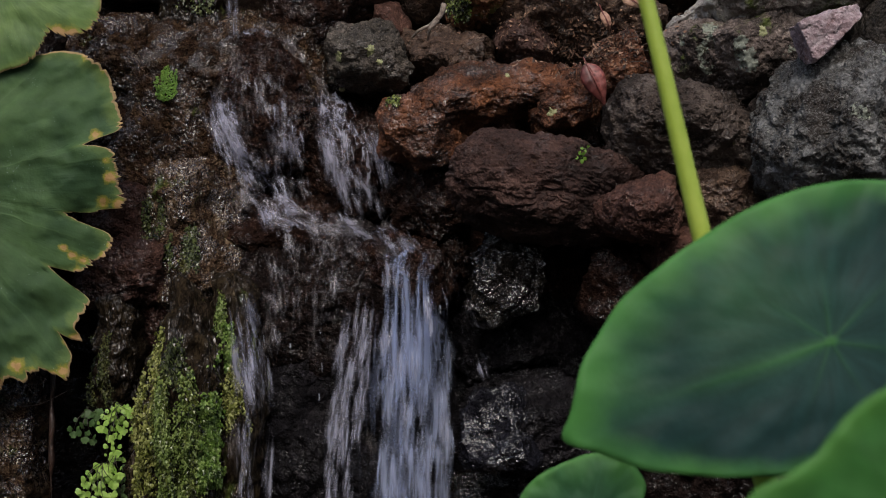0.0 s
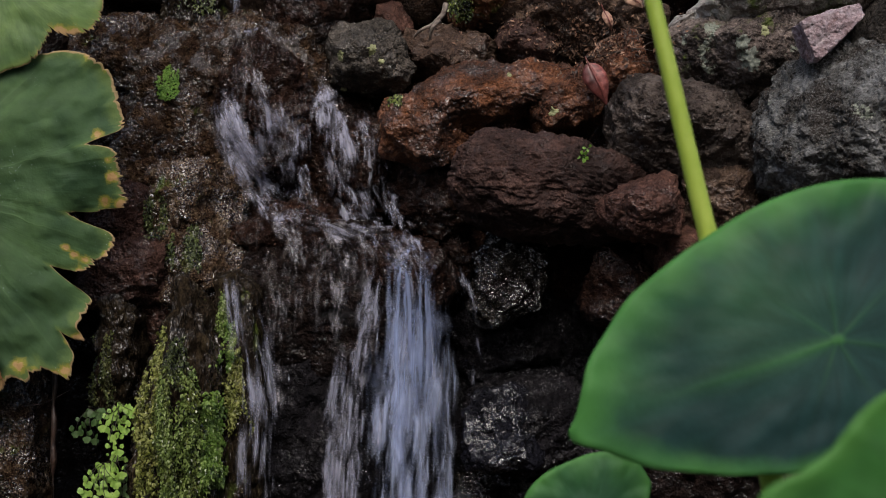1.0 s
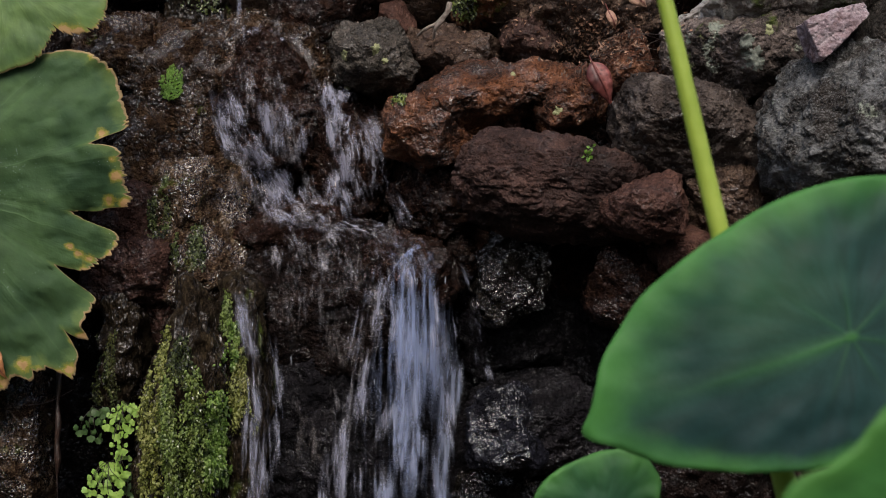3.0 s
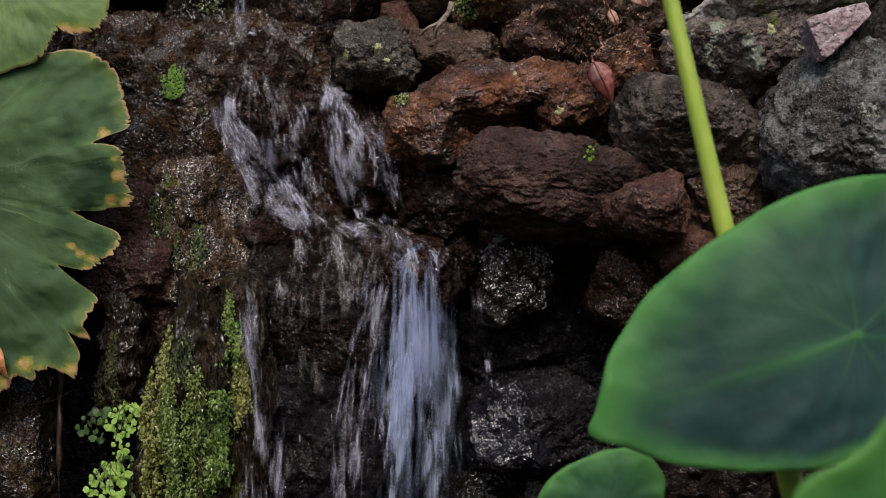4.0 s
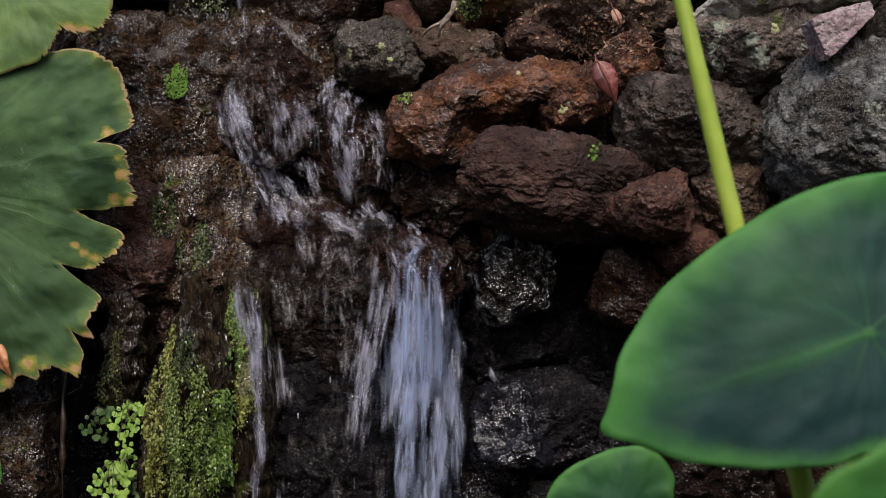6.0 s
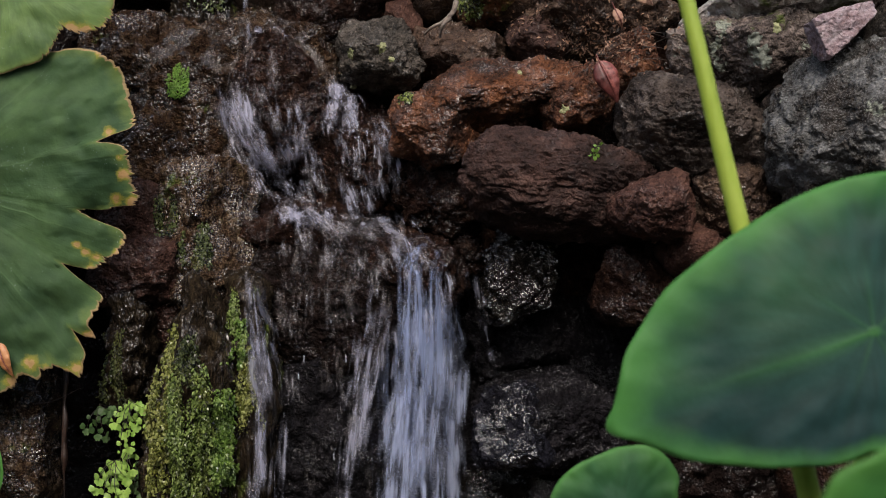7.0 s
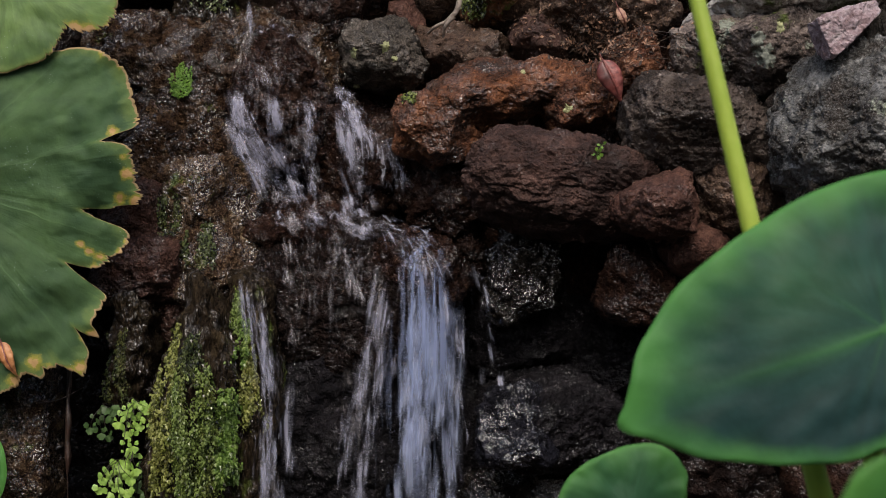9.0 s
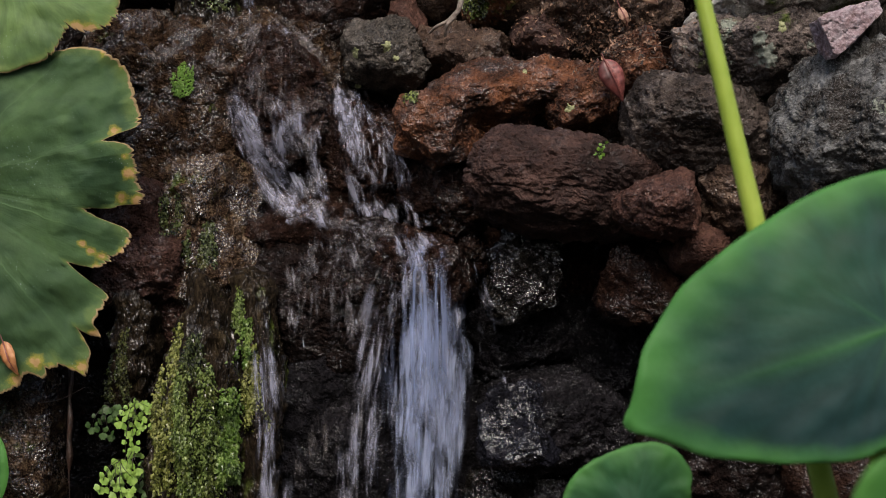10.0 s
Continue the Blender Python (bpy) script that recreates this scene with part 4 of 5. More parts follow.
def drapes(label, x, wide, top, bottom, strands, material, seed, size=0.0052, ragged=0.4, taper=0.6, thick=0.018, name="hanging_moss"):
    """Moss that hangs in strands: each one runs down the rock's face, leaf over leaf, and stands off it by its own depth."""
    rng = np.random.default_rng(seed)
    verts, faces = [], []
    tufts = rng.uniform(-1, 1, max(3, strands // 7))
    for _ in range(strands):
        u = float(np.clip(tufts[int(rng.integers(len(tufts)))] + rng.normal() * 0.09, -1, 1))
        high = top - bottom
        z = top - high * ragged * rng.random() ** 1.5 - high * 0.25 * max(0.0, noise.noise(Vector((u * 4, seed, 0))))
        end = bottom + high * ragged * rng.random() ** 2 * (0.4 + abs(u))
        px, deep, girth = x + u * wide, thick * rng.random() ** 1.4, rng.uniform(0.7, 1.3)
        while z > end:
            f = (top - z) / high
            px += rng.normal() * 0.0012
            squeeze = 1 + (1 - taper) * 0.35 * math.sin(3 * f + seed)
            qx = x + (px - x) * squeeze
            hit, n = onto(qx, z)
            for _ in range(2):
                c = Vector((qx + rng.normal() * 0.0022, hit.y - deep - 0.001 - 0.002 * rng.random(), z + rng.normal() * 0.001))
                d = Vector((rng.normal() * 0.55, -0.45 - 0.4 * rng.random(), -0.35 - 0.7 * rng.random())).normalized()
                s = d.cross(Vector((rng.normal() * 0.6, 1, rng.normal() * 0.4))).normalized()
                k = size * girth * (0.5 + 0.8 * rng.random())
                lift = d.cross(s) * 0.25 * k
                i = len(verts)
                verts.extend([c - d * 0.2 * k, c + d * 0.35 * k + s * 0.42 * k, c + d * k - lift, c + d * 0.35 * k - s * 0.42 * k, c + d * 0.4 * k + lift])
                faces.extend([(i, i + 1, i + 4), (i + 1, i + 2, i + 4), (i + 2, i + 3, i + 4), (i + 3, i, i + 4)])
            z -= size * 0.62
    me = bpy.data.meshes.new(name)
    me.from_pydata([tuple(v) for v in verts], [], faces)
    return tagged(part_mesh(name, me, material, None, smooth=False), label, "moss", kind="stuff")


drapes("yellow-olive moss hanging in wet drapes from the column", 0.292, 0.020, 0.75, 0.53, 24, MOSS_OLIVE, 1, ragged=0.5)
drapes("green moss hanging thickly on the wet rock column", 0.347, 0.038, 0.75, 0.49, 62, MOSS_GREEN, 2, ragged=0.55)
drapes("bright green leafy moss on the column's edge", 0.397, 0.012, 0.705, 0.535, 34, MOSS_LEAFY, 3, size=0.0062, ragged=0.2, thick=0.02)
drapes("olive moss strip on the dark wet rock", 0.418, 0.017, 0.775, 0.62, 24, MOSS_OLIVE, 4, ragged=0.5, thick=0.006)
drapes("thin olive moss streaks on the wet rock", 0.297, 0.012, 0.81, 0.72, 14, MOSS_OLIVE, 5, ragged=0.5, thick=0.006)
drapes("thin olive moss streaks on the wet rock", 0.345, 0.03, 0.80, 0.71, 20, MOSS_BLACK, 6, ragged=0.6, thick=0.005)
drapes("green moss streak curving down the wet rock", 0.398, 0.008, 0.87, 0.79, 12, MOSS_GREEN, 7, size=0.005, ragged=0.4, thick=0.006)
drapes("green moss streak curving down the wet rock", 0.415, 0.007, 0.82, 0.735, 10, MOSS_LEAFY, 8, size=0.005, ragged=0.4, thick=0.006)
# Dim green threads: the recess's shade is carried by the darker moss colour.
drapes("thread moss in the recess, shade put into its dark colour", 0.158, 0.014, 0.79, 0.655, 26, MOSS_BLACK, 9, size=0.0052, ragged=0.35, thick=0.012)
drapes("thread moss in the recess, shade put into its dark colour", 0.199, 0.008, 0.80, 0.66, 12, MOSS_BLACK, 10, size=0.0045, ragged=0.3, thick=0.006)
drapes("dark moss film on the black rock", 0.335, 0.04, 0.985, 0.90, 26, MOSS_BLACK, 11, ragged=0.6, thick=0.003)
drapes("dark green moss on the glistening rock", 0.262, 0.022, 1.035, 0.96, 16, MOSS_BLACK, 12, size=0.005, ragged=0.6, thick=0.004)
moss("small bright green moss tuft on the mound", 0.265, 1.256, 0.01917, 0.03621, 840, SPROUT, 9, name="moss_tuft")
moss("green moss on the rust rock", 0.814, 1.400, 0.02332, 0.01696, 750, MOSS, 10, name="moss_tuft", size=0.006)
moss("dark green moss behind the spout", 0.301, 1.418, 0.040, 0.0176, 260, MOSS_DARK, 14, name="moss_tuft", size=0.006)
moss("grey-green moss beside the rust rock", 0.695, 1.204, 0.018, 0.01, 420, MOSS, 15, name="moss_tuft", size=0.005)


def lichen(x, z, size, seed, label="small yellow-green lichen patch on the rock", material=LICHEN):
    """A thin crust that follows the stone, with a lobed margin and a lumpy face."""
    verts, n, rings = [], 40, 7
    mid = onto(x, z)[0]
    for k in range(rings + 1):
        for i in range(n):
            a = i * 2 * math.pi / n
            q = Vector((math.cos(a) * 1.6, math.sin(a) * 1.6, seed * 3.1))
            r = size * k / rings * (1.15 + 0.75 * noise.fractal(q, 0.7, 2.1, 4))
            hit = onto(x + r * math.cos(a), z + r * math.sin(a))[0]
            if k and abs(hit.y - mid.y) > 0.018:
                hit = Vector(verts[-n])
            rise = 0.0016 * (1 - (k / rings) ** 3) + 0.0012 * noise.noise(hit * 320) * (k < rings)
            verts.append(tuple(hit + Vector((0, -1, 0)) * (rise - 0.0006 * (k == rings))))
    faces = [(k * n + i, k * n + (i + 1) % n, (k + 1) * n + (i + 1) % n, (k + 1) * n + i) for k in range(rings) for i in range(n)]
    me = bpy.data.meshes.new("lichen_patch")
    me.from_pydata(verts, [], faces)
    return tagged(part_mesh("lichen_patch", me, material, None, label), category="lichen", group="lichen patches")


lichen(0.589, 1.301, 0.007, 1)
lichen(0.649, 1.311, 0.008, 2)
lichen(0.665, 1.290, 0.005, 3)
lichen(0.589, 1.247, 0.006, 4)
lichen(0.973, 1.180, 0.007, 5)
lichen(0.898, 1.250, 0.004, 6)
lichen(1.296, 1.290, 0.007, 7)
for k, (x, z, size) in enumerate(((1.272, 1.250, 0.014), (1.283, 1.238, 0.010), (1.262, 1.272, 0.009))):
    lichen(x, z, size, 20 + k, "pale grey-green crusty lichen on the boulder", LICHEN_PALE)


def leaflet_mesh(name, wide, high, material, lobes=3):
    """A small fan-shaped leaflet, notched on its outer edge and slightly cupped; its stalk point is the origin."""
    pts = [(0.0, 0.0, 0.0)]
    n = 16
    for i in range(n + 1):
        a = radians(-80 + 160 * i / n)
        r = 1 - 0.16 * (i % 4 == 0) - 0.03 * (i % 2)
        pts.append((math.sin(a) * wide * 0.55 * r, -0.12 * high * math.cos(a * 1.4), -math.cos(a) * high * r * 0.9 - 0.1 * high))
    back = [(x, y + 0.0006, z) for x, y, z in pts]
    k = len(pts)
    faces = [(0, i, i + 1) for i in range(1, k - 1)] + [(k, k + i + 1, k + i) for i in range(1, k - 1)]
    me = bpy.data.meshes.new(name)
    me.from_pydata(pts + back, [], faces)
    me.materials.append(material)
    return me


LEAFLETS = [leaflet_mesh("leaflet", 0.017, 0.014, FERN), leaflet_mesh("leaflet", 0.014, 0.013, FERN), leaflet_mesh("leaflet", 0.011, 0.010, FERN)]
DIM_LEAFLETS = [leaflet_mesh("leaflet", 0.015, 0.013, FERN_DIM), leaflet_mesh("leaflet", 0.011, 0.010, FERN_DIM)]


def fern(label, place, fronds, seed, meshes):
    """A maidenhair fern: wiry fronds from one crown, with paired fan-shaped leaflets."""
    rng = np.random.default_rng(seed)
    top = tagged(new("maidenhair_fern"), label, "fern", "ferns")
    top.location = place
    for dx, dz, pairs, scale in fronds:
        end = Vector((dx, -0.02 - 0.02 * rng.random(), dz))
        mid = end * 0.5 + Vector((0, -0.025, 0.012))
        stem = tube("frond", [(0, 0.02, 0.01), tuple(mid), tuple(end)], [0.0007, 0.0006, 0.0003], STEM, top)
        for i in range(pairs):
            f = (i + 0.6) / pairs
            c = mid * (2 * f * (1 - f)) + end * f * f + Vector((0, 0.02, 0.01)) * (1 - f) ** 2
            for side in (-1, 1):
                ob = new("leaflet", meshes[int(rng.integers(len(meshes)))])
                ob.parent = stem
                k = scale * rng.uniform(0.95, 1.4)
                ob.matrix_basis = Matrix.Translation(c) @ pose(side * 0.005 * k, -0.003 * rng.random(), 0.002 * rng.normal(), rng.normal() * 14 - 10, -side * rng.uniform(35, 80), rng.normal() * 20) @ Matrix.Scale(k, 4)
        tip = new("leaflet", meshes[0])
        tip.parent = stem
        tip.matrix_basis = Matrix.Translation(end)
    return top


fern("bright green maidenhair fern growing in the dark recess", (0.232, 1.925, 0.664),
     ((-0.022, -0.018, 3, 0.62), (-0.004, 0.002, 2, 0.6), (0.028, 0.006, 4, 0.62), (0.016, -0.022, 3, 0.68), (0.034, -0.02, 3, 0.6), (-0.006, -0.035, 3, 0.7), (-0.012, -0.088, 7, 0.5), (0.004, -0.060, 5, 0.55)), 1, LEAFLETS)
fern("green maidenhair fern growing low in the recess", (0.208, 1.920, 0.566),
     ((-0.028, -0.03, 4, 0.7), (0.022, -0.035, 4, 0.7), (0.0, -0.05, 4, 0.7), (-0.02, -0.012, 3, 0.66), (0.026, -0.014, 3, 0.66), (0.0, -0.022, 3, 0.7), (-0.014, -0.06, 4, 0.7), (0.016, -0.06, 4, 0.66)), 2, LEAFLETS)
fern("green maidenhair sprig over the dark recess", (0.233, 1.930, 0.580),
     ((-0.010, -0.014, 2, 0.7), (0.010, -0.012, 2, 0.7), (0.001, -0.022, 2, 0.7)), 5, LEAFLETS)
fern("maidenhair fern low in the recess, shade in its leaf colour", (0.248, 1.950, 0.562),
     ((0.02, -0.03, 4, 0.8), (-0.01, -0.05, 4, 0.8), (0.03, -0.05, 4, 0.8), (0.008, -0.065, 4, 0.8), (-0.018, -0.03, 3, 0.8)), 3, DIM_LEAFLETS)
fern("maidenhair sprig in the recess, shade in its leaf colour", (0.171, 1.970, 0.650),
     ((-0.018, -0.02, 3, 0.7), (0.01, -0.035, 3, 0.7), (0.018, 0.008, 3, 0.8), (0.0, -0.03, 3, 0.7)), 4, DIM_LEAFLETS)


def seedling(x, z, scale, count, seed):
    """A tiny plant with a few round leaves in a crack of the rock."""
    rng = np.random.default_rng(seed)
    hit, n = onto(x, z)
    top = tagged(new("seedling"), "tiny bright green seedling in a rock crack", "seedling", "seedlings")
    top.location = hit
    for i in range(count):
        a = i * 6.283 / count + rng.random()
        e = Vector((math.cos(a) * 0.009, -0.008 - 0.004 * rng.random(), math.sin(a) * 0.009 + 0.002)) * scale
        stem = tube("stem", [(0, 0.002, 0), tuple(e * 0.6), tuple(e)], [0.0006, 0.0005, 0.0004], STEM_GREEN, top)
        ob = new("leaf", SEED_LEAF)
        ob.parent = stem
        ob.matrix_basis = Matrix.Translation(e) @ pose(0, 0, 0, -20, 90 - math.degrees(a) + 90, 0) @ Matrix.Scale(scale, 4)


SEED_LEAF = leaflet_mesh("leaf", 0.010, 0.009, SPROUT)
seedling(1.016, 1.094, 0.75, 5, 1)
seedling(0.719, 1.249, 0.8, 5, 2)
seedling(1.025, 1.111, 0.6, 3, 3)


def dry_leaf(label, place, length, width, material, roll, pitch, seed, name="dry_leaf"):
    """A fallen leaf: pointed blade folded along its raised midrib, with a short stalk."""
    top = tagged(new(name), label, "fallen leaf")
    top.matrix_world = pose(*place, pitch, roll, 0)
    n = 22
    for side, called in ((-1, "half_blade"), (1, "half_blade")):
        bm = bmesh.new()
        rows = []
        for i in range(n + 1):
            f = i / n
            w = width * 0.5 * math.sin(math.pi * f ** 0.62) * (1.0 - 0.25 * f)
            z = -f * length
            rows.append([bm.verts.new((side * w * u, 0.25 * w * u * u - 0.012 * math.sin(math.pi * f) + 0.001 * math.sin(f * 30 + seed) * u, z - 0.12 * w * u)) for u in (0, 0.35, 0.7, 1.0)])
        for a, b in zip(rows, rows[1:]):
            for k in range(3):
                bm.faces.new((a[k], b[k], b[k + 1], a[k + 1])[::side])
        bmesh.ops.remove_doubles(bm, verts=bm.verts, dist=1e-6)
        ob = part(called, bm, material[0] if side < 0 else material[1], top)
        s = ob.modifiers.new("thickness", "SOLIDIFY")
        s.thickness = 0.0006
    tube("midrib", [(0, -0.0, 0.012), (0, -0.004, -0.1 * length), (0, -0.0135, -0.5 * length), (0, 0.0, -length)], [0.0009, 0.0012, 0.0009, 0.0003], TWIG_RED, top)
    return top


dry_leaf("fallen dry red leaf resting on the rust rock", (1.028, 1.930, 1.258), 0.082, 0.045, (RED_LEAF_DARK, RED_LEAF), -26, 10, 1)
dry_leaf("curled tan leaf in the litter", (1.097, 1.980, 1.386), 0.04455, 0.02574, (TAN_LEAF, TAN_LEAF), -60, 20, 2)
dry_leaf("curled tan leaf in the litter", (1.062, 1.980, 1.358), 0.0396, 0.01782, (TAN_LEAF, TAN_LEAF), -25, 20, 3)


dry_leaf("dry orange leaf end hanging below the old leaf", (0.041, 1.830, 0.785), 0.06405, 0.02562, (ORANGE_LEAF, ORANGE_LEAF), -22, 8, 4)


def twig(label, pts, r, material, name="twig"):
    ob = tube(name, pts, [r * (1 - 0.6 * i / (len(pts) - 1)) for i in range(len(pts))], material)
    return tagged(ob, label, "twig", "twigs and roots")


twig("pale grey branching root between stones", [(0.786, 2.060, 1.387), (0.781, 2.055, 1.369), (0.771, 2.050, 1.356), (0.759, 2.060, 1.348), (0.745, 2.055, 1.341), (0.728, 2.080, 1.331)], 0.0055, PALE_ROOT, "root")
twig("pale grey branching root between stones", [(0.775, 2.050, 1.356), (0.762, 2.050, 1.342), (0.756, 2.070, 1.323)], 0.005, PALE_ROOT, "root")
rng = np.random.default_rng(5)
for k in range(26):
    cx, cz = 1.047, 1.303
    x0, z0 = cx + rng.normal() * 0.05, cz + rng.normal() * 0.03
    a = rng.uniform(-0.9, 0.9)
    ln = rng.uniform(0.03, 0.09)
    line = []
    for f in (0, 0.5, 1):
        x, z = x0 + math.cos(a) * ln * f, z0 + math.sin(a) * ln * f + 0.01 * math.sin(f * 3)
        line.append(tuple(onto(x, z)[0] + Vector((0, -0.003, 0))))
    twig("thin dark dry rootlet lying on the stones", line, 0.0008, TWIG if k % 3 else BARK, "rootlet")
def litter(label, x, z, wide, high, count, material, seed):
    """Crumbs of dead leaves lying in the joints of the stones."""
    rng = np.random.default_rng(seed)
    verts, faces = [], []
    for _ in range(count):
        hit, n = onto(x + rng.normal() * wide, z + rng.normal() * high)
        s = rng.uniform(0.0015, 0.0062)
        a = Vector(rng.normal(size=3)).normalized()
        b = (n + Vector(rng.normal(size=3)) * 0.35).normalized().cross(a).normalized()
        a = b.cross(n).normalized()
        c = hit + n * (0.001 + 0.003 * rng.random())
        i = len(verts)
        verts.extend([c - a * s, c + b * s * 0.4 + n * s * 0.2, c + a * s * 0.9, c - b * s * 0.45 + n * s * 0.15, c - n * s * 0.2])
        faces.extend([(i, i + 1, i + 2), (i, i + 2, i + 3), (i, i + 4, i + 1), (i + 1, i + 4, i + 2), (i + 2, i + 4, i + 3), (i + 3, i + 4, i)])
    me = bpy.data.meshes.new("leaf_litter")
    me.from_pydata([tuple(v) for v in verts], [], faces)
    return tagged(part_mesh("leaf_litter", me, material, None, smooth=False), label, "leaf litter", kind="stuff")


litter("brown crumbs of dead leaves between the stones", 1.060, 1.322, 0.058, 0.032, 1100, LITTER, 1)
litter("brown crumbs of dead leaves between the stones", 0.885, 1.373, 0.063, 0.021, 160, LITTER, 2)
root = tube("root", [(0.109, 1.950, 0.757), (0.115, 1.940, 0.709), (0.112, 1.940, 0.675), (0.115, 1.935, 0.642), (0.113, 1.935, 0.608), (0.114, 1.935, 0.579), (0.111, 1.940, 0.548)],
            [0.0035, 0.0045, 0.0028, 0.0055, 0.004, 0.006, 0.0012], BARK)
tagged(root, "ragged brown root hanging in the dark recess", "root", "twigs and roots")
twig("thread-thin root tip hanging in the recess", [(0.111, 1.940, 0.554), (0.112, 1.940, 0.515), (0.111, 1.940, 0.438)], 0.0012, BARK, "root")
twig("thin brown root crossing the recess", [(0.066, 1.930, 0.672), (0.103, 1.920, 0.679), (0.143, 1.930, 0.699)], 0.0011, BARK, "root")


# ---- water ----
fall = tagged(new("waterfall"), "thin clear water cascading over dark wet rock", "waterfall")
STRANDS = []


def strand_mesh(length, width, seed, material):
    """A rope of water: a thin bowed sheet, rippled along its length."""
    rng = np.random.default_rng(seed)
    bm = bmesh.new()
    uv = bm.loops.layers.uv.new("UVMap")
    rows, cols = 14, 8
    grid = []
    ph = rng.uniform(0, 6.28)
    for j in range(rows + 1):
        v = j / rows
        w = width * (0.55 + 0.45 * math.sin(math.pi * v))
        cx = 0.12 * width * math.sin(v * 5 + ph)
        row = []
        for i in range(cols + 1):
            u = i / cols
            x = cx + (u - 0.5) * w
            y = -0.22 * w * math.sin(math.pi * u) + 0.003 * math.sin(9 * v + ph) + 0.003 * math.sin(11 * u + 3 * v + ph)
            row.append((bm.verts.new((x, y, (0.5 - v) * length)), u, v))
        grid.append(row)
    for j in range(rows):
        for i in range(cols):
            q = (grid[j][i], grid[j + 1][i], grid[j + 1][i + 1], grid[j][i + 1])
            f = bm.faces.new([a[0] for a in q])
            for loop, a in zip(f.loops, q):
                loop[uv].uv = (a[1], a[2])
    me = bpy.data.meshes.new("water_strand")
    bm.to_mesh(me)
    bm.free()
    me.materials.append(material)
    me.polygons.foreach_set("use_smooth", [True] * len(me.polygons))
    return me


LIP = [strand_mesh(0.11, 0.036, 140 + i, THREAD) for i in range(5)]
LONG = [strand_mesh(0.2, 0.05, i, STRAND) for i in range(5)]
MEDIUM = [strand_mesh(0.19, 0.04, 20 + i, THREAD) for i in range(5)]
SHORT = [strand_mesh(0.125, 0.05, 40 + i, WHITE) for i in range(5)]
DROPS = []
for i in range(3):
    bm = bmesh.new()
    bmesh.ops.create_icosphere(bm, subdivisions=2, radius=0.0008 + 0.0004 * i, matrix=Matrix.Diagonal((1, 1, 1.6, 1)))
    me = bpy.data.meshes.new("water_drop")
    bm.to_mesh(me)
    bm.free()
    me.materials.append(DROP)
    me.polygons.foreach_set("use_smooth", [True] * len(me.polygons))
    DROPS.append(me)
SHEER = [strand_mesh(0.13, 0.04, 80 + i, SHEEN) for i in range(5)]
SPOUT = [strand_mesh(0.03, 0.024, 120 + i, WHITE) for i in range(4)]
TINY = [strand_mesh(0.07, 0.018, 90 + i, THREAD) for i in range(4)]
FILMY = [strand_mesh(0.085, 0.045, 60 + i, THIN) for i in range(5)]


def lane(count, path, spread0, spread1, seconds, meshes, seed, proud=0.008, drop_from=99, free=0.0):
    """Strands that run down one lane: over the rock, free of it from the point drop_from on or at the depth free, and back up inside the wall.
    path: (x, z) from the top down."""
    rng = np.random.default_rng(seed)
    for k in range(count):
        me = meshes[int(rng.integers(len(meshes)))]
        ob = new(me.name.split(".")[0], me)
        ob.parent = fall
        side = rng.uniform(-1, 1)
        pts = []
        front = 9.0
        for i, (x, z) in enumerate(path):
            f = i / (len(path) - 1)
            xx = x + side * (spread0 + (spread1 - spread0) * f)
            hit, n = onto(xx, z)
            y = hit.y - proud - 0.006 * rng.random()
            if i >= drop_from:
                y = min(front - 0.012, y)
            if free:
                y = free - 0.008 * rng.random()
            front = y
            pts.append(Vector((xx, y, z)))
        STRANDS.append((ob, pts, seconds * rng.uniform(0.9, 1.15), rng.random()))


def veil(path, material, proud=0.006, drop_from=99, label=""):
    """A thin sheet of water that clings to the rock. path: (x, z, half width) from the top down."""
    bm = bmesh.new()
    uv = bm.loops.layers.uv.new("UVMap")
    rows, cols = 44, 14
    grid = []
    for j in range(rows + 1):
        f = j / rows * (len(path) - 1)
        i = min(int(f), len(path) - 2)
        u = f - i
        x, z, w = (a + (b - a) * u for a, b in zip(path[i], path[i + 1]))
        row = []
        for k in range(cols + 1):
            s = k / cols
            xx = x + (2 * s - 1) * w
            y = onto(xx, z)[0].y - proud
            if f > drop_from and grid:
                y = min(grid[-1][k][0].y, y)
            row.append((Vector((xx, y, z)), s, j / rows))
        grid.append(row)
    for _ in range(2):
        for j in range(1, rows):
            for k in range(1, cols):
                grid[j][k][0].y = min(grid[j][k][0].y, (grid[j - 1][k][0].y + grid[j + 1][k][0].y + grid[j][k - 1][0].y + grid[j][k + 1][0].y) / 4)
    made = [[(bm.verts.new(q[0]), q[1], q[2]) for q in row] for row in grid]
    for j in range(rows):
        for k in range(cols):
            q = (made[j][k], made[j + 1][k], made[j + 1][k + 1], made[j][k + 1])
            face = bm.faces.new([a[0] for a in q])
            for loop, a in zip(face.loops, q):
                loop[uv].uv = (a[1], a[2])
    return part("water_veil", bm, material, fall, label)


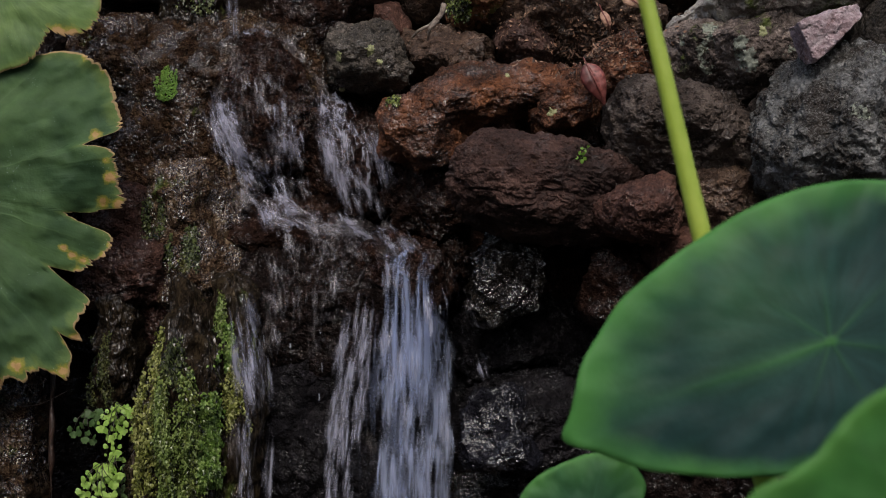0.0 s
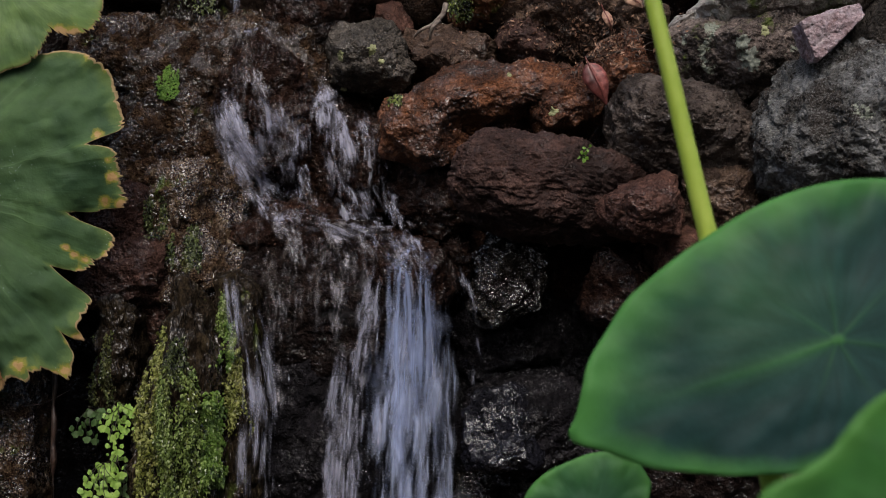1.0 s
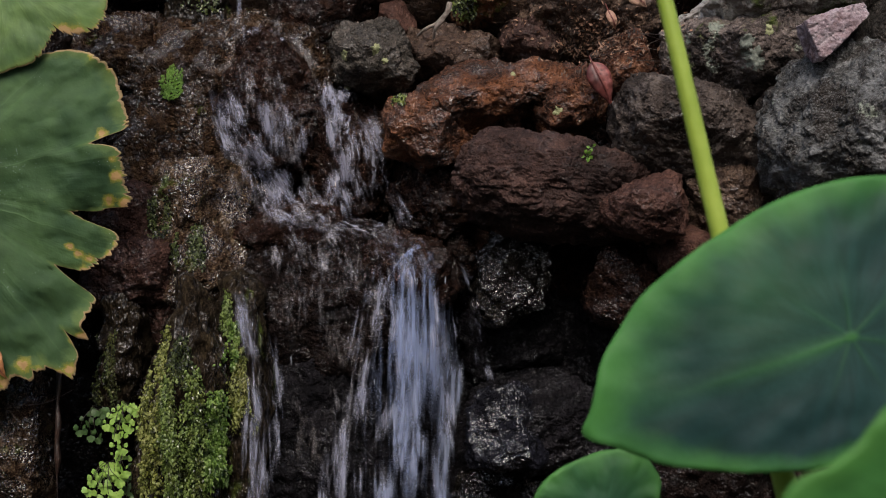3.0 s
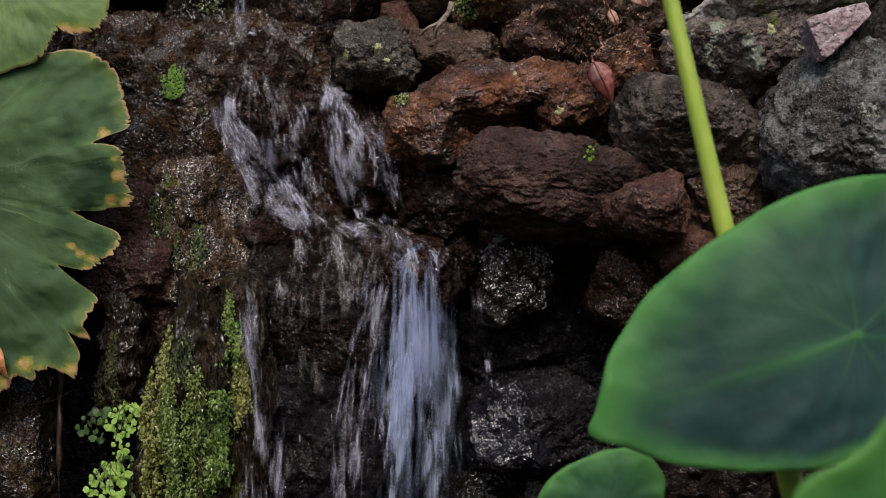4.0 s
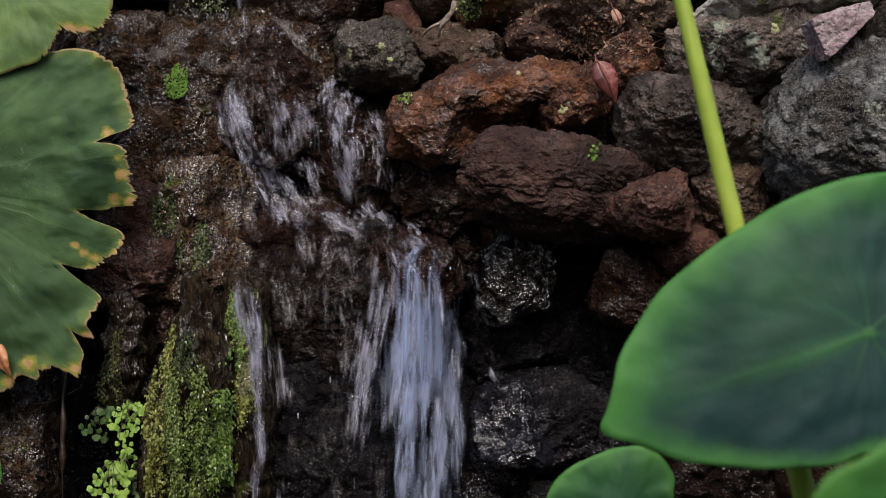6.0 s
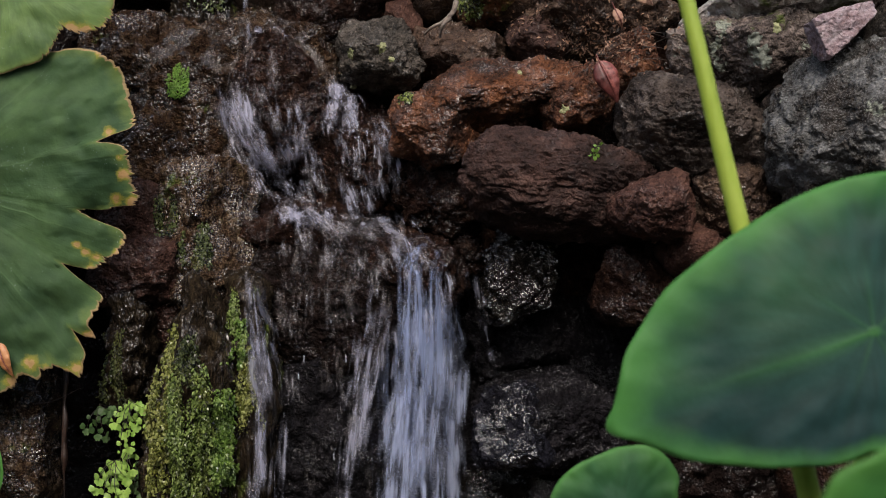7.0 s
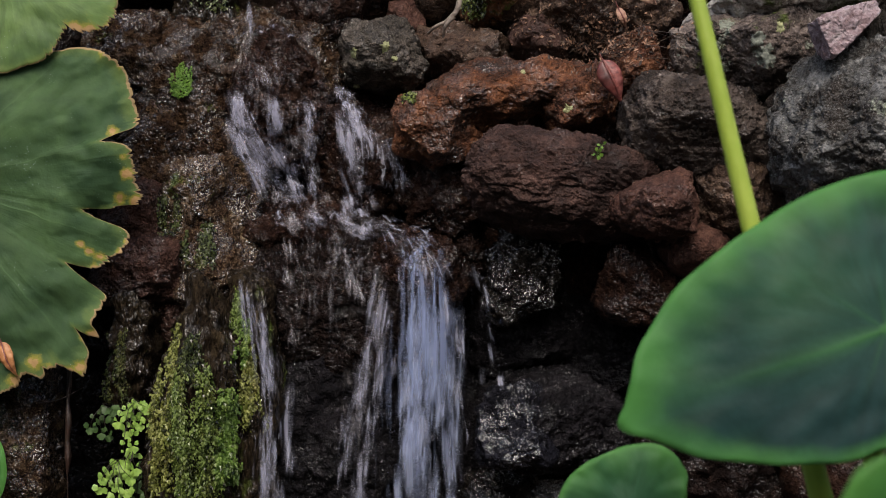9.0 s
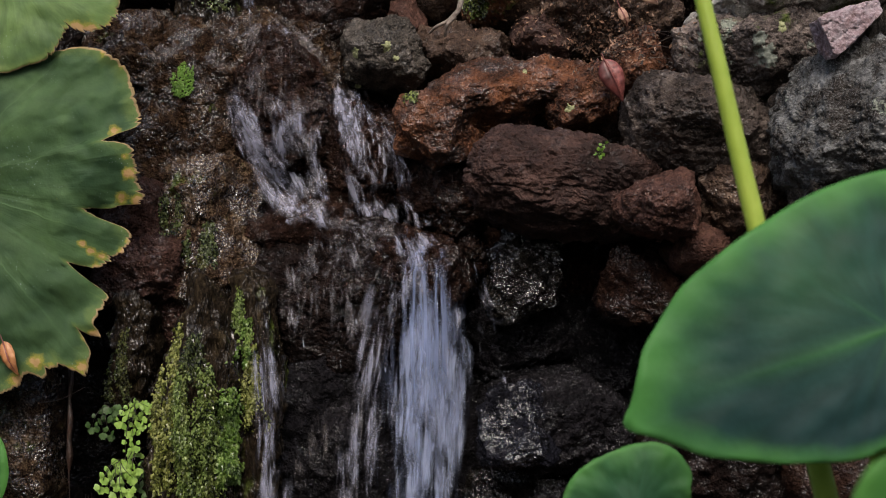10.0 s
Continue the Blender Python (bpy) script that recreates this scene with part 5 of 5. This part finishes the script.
def strand_rows(pts, seconds, phase):
    """Rows for one strand: speeding up down the lane, then back up behind the wall, again and again."""
    n = len(pts)
    span = [0.0]
    for a, b in zip(pts, pts[1:]):
        span.append(span[-1] + (b - a).length)
    back = 0.3
    cycle = seconds + back
    rows = []
    k = -math.ceil(phase + 1)
    while True:
        t0 = (k + phase) * cycle
        if t0 > 10.0:
            break
        for i in range(n):
            f = span[i] / span[-1]
            t = t0 + seconds * (1.25 * f ** 0.8 - 0.25 * f * f) if f else t0
            a, b = pts[max(0, i - 1)], pts[min(n - 1, i + 1)]
            d = b - a
            rows.append((t, Matrix.Translation(pts[i]) @ pose(0, 0, 0, math.degrees(math.atan2(d.y, -d.z)), math.degrees(math.atan2(-d.x, -d.z)) * 0.8, 0)))
        rows.append((t0 + seconds + 0.08, pose(pts[-1].x, 2.68, pts[-1].z)))
        rows.append((t0 + seconds + 0.22, pose(pts[0].x, 2.68, pts[0].z)))
        k += 1
    kept = [r for r in rows if 0.02 < r[0] < 9.98]

    def between(t):
        for (ta, a), (tb, b) in zip(rows, rows[1:]):
            if ta <= t <= tb:
                return a.lerp(b, (t - ta) / (tb - ta))
        return rows[-1][1]

    return [(0.0, between(0.0)), *kept, (10.0, between(10.0))]


veil([(0.427, 1.359, 0.054), (0.437, 1.295, 0.080), (0.443, 1.220, 0.096), (0.451, 1.143, 0.101), (0.486, 1.058, 0.100), (0.530, 0.973, 0.094)], VEIL)
veil([(0.368, 1.199, 0.027), (0.384, 1.156, 0.043), (0.419, 1.101, 0.048), (0.460, 1.037, 0.047), (0.509, 0.978, 0.052)], VEIL_WHITE)
veil([(0.544, 1.252, 0.021), (0.578, 1.202, 0.037), (0.612, 1.131, 0.063), (0.634, 1.056, 0.062), (0.661, 0.973, 0.057)], VEIL_WHITE)
veil([(0.471, 0.999, 0.041), (0.558, 0.962, 0.111), (0.560, 0.902, 0.140), (0.560, 0.822, 0.150), (0.560, 0.722, 0.150)], VEIL)
veil([(0.679, 0.977, 0.040), (0.703, 0.952, 0.055), (0.723, 0.912, 0.063), (0.725, 0.833, 0.071), (0.719, 0.734, 0.079), (0.711, 0.605, 0.085), (0.707, 0.021, 0.083)], VEIL_BLUE, drop_from=2.5)
veil([(0.440, 0.822, 0.026), (0.455, 0.762, 0.026), (0.470, 0.682, 0.024), (0.468, 0.582, 0.026), (0.462, 0.382, 0.030)], VEIL, drop_from=1)
veil([(0.645, 0.822, 0.034), (0.632, 0.760, 0.036), (0.617, 0.680, 0.036), (0.605, 0.580, 0.036), (0.595, 0.332, 0.036)], VEIL, drop_from=1)
veil([(0.806, 0.911, 0.014), (0.820, 0.858, 0.022), (0.834, 0.796, 0.030), (0.845, 0.716, 0.034)], THIN)
lane(46, [(0.375, 1.194), (0.378, 1.165), (0.407, 1.117), (0.435, 1.068), (0.468, 1.023), (0.501, 0.986)], 0.0231, 0.0378, 0.55, SHORT, 1)
lane(30, [(0.477, 1.182), (0.482, 1.150), (0.478, 1.112), (0.494, 1.052), (0.525, 0.989)], 0.0378, 0.042, 0.5, SHORT, 14)
lane(20, [(0.432, 1.347), (0.416, 1.284), (0.416, 1.210), (0.421, 1.145), (0.451, 1.059), (0.475, 0.984)], 0.0525, 0.084, 0.85, SHEER, 11)
lane(14, [(0.421, 1.100), (0.452, 1.046), (0.502, 0.999), (0.557, 0.957), (0.575, 0.912)], 0.0357, 0.07, 0.55, FILMY, 18)
lane(26, [(0.448, 1.252), (0.464, 1.199), (0.483, 1.133), (0.507, 1.058), (0.535, 0.989)], 0.042, 0.042, 0.75, FILMY, 2)
lane(34, [(0.570, 1.229), (0.580, 1.191), (0.591, 1.131), (0.605, 1.062), (0.625, 0.999), (0.652, 0.969)], 0.021, 0.0462, 0.5, SHORT, 3)
lane(14, [(0.633, 1.157), (0.656, 1.115), (0.668, 1.056), (0.683, 1.004), (0.705, 0.964)], 0.0105, 0.0147, 0.45, SHORT, 16)
lane(16, [(0.412, 1.347), (0.435, 1.351), (0.459, 1.342), (0.478, 1.323)], 0.00315, 0.00525, 0.5, SPOUT, 17)
lane(14, [(0.459, 1.347), (0.502, 1.306), (0.541, 1.249), (0.568, 1.212)], 0.0126, 0.0168, 0.45, SHEER, 13)
lane(5, [(0.491, 0.991), (0.565, 0.981), (0.638, 0.970), (0.700, 0.962), (0.735, 0.937)], 0.008, 0.01, 0.5, SHORT, 4)
lane(26, [(0.700, 0.950), (0.716, 0.925), (0.729, 0.892), (0.735, 0.833), (0.733, 0.734), (0.729, 0.625)], 0.04, 0.07, 0.42, LIP, 5, drop_from=3)
lane(125, [(0.738, 0.807), (0.740, 0.753), (0.736, 0.704), (0.731, 0.605), (0.727, 0.487), (0.723, 0.021)], 0.052, 0.072, 0.52, LONG, 15, drop_from=2)
lane(36, [(0.438, 0.837), (0.452, 0.762), (0.466, 0.682), (0.466, 0.582), (0.460, 0.482), (0.456, 0.012)], 0.016, 0.022, 0.6, MEDIUM, 6, drop_from=2)
lane(42, [(0.650, 0.837), (0.634, 0.762), (0.618, 0.682), (0.606, 0.582), (0.598, 0.482), (0.592, 0.012)], 0.024, 0.034, 0.6, MEDIUM, 7, drop_from=2)
lane(36, [(0.808, 0.893), (0.822, 0.845), (0.833, 0.792), (0.841, 0.735), (0.848, 0.690)], 0.012, 0.022, 0.5, TINY, 8)
lane(28, [(0.560, 0.967), (0.550, 0.892), (0.545, 0.832), (0.545, 0.762), (0.545, 0.662), (0.545, 0.52), (0.545, 0.3)], 0.13, 0.12, 0.9, SHEER, 12)
lane(26, [(0.505, 1.025), (0.545, 0.988), (0.580, 0.955), (0.600, 0.910), (0.605, 0.860)], 0.06, 0.11, 0.5, FILMY, 23)
lane(16, [(0.510, 0.990), (0.575, 0.978), (0.640, 0.968), (0.705, 0.950), (0.730, 0.915)], 0.008, 0.02, 0.45, FILMY, 24)
lane(14, [(0.600, 0.925), (0.600, 0.885), (0.600, 0.842), (0.598, 0.772), (0.596, 0.68)], 0.14, 0.12, 0.55, FILMY, 19)
lane(22, [(0.389, 1.500), (0.390, 1.430), (0.392, 1.345)], 0.004, 0.006, 0.35, TINY, 9, free=2.135)
lane(18, [(0.542, 0.823), (0.549, 0.745), (0.553, 0.648), (0.556, 0.532), (0.558, 0.035)], 0.1182, 0.1379, 0.5, DROPS, 21, proud=0.03, drop_from=1)
lane(12, [(0.741, 0.903), (0.740, 0.788), (0.737, 0.635), (0.735, 0.049)], 0.07312, 0.0975, 0.45, DROPS, 22, proud=0.03, drop_from=1)



def motions():
    for ob, pts, seconds, phase in STRANDS:
        walk(ob, strand_rows(pts, seconds, phase))


motions()
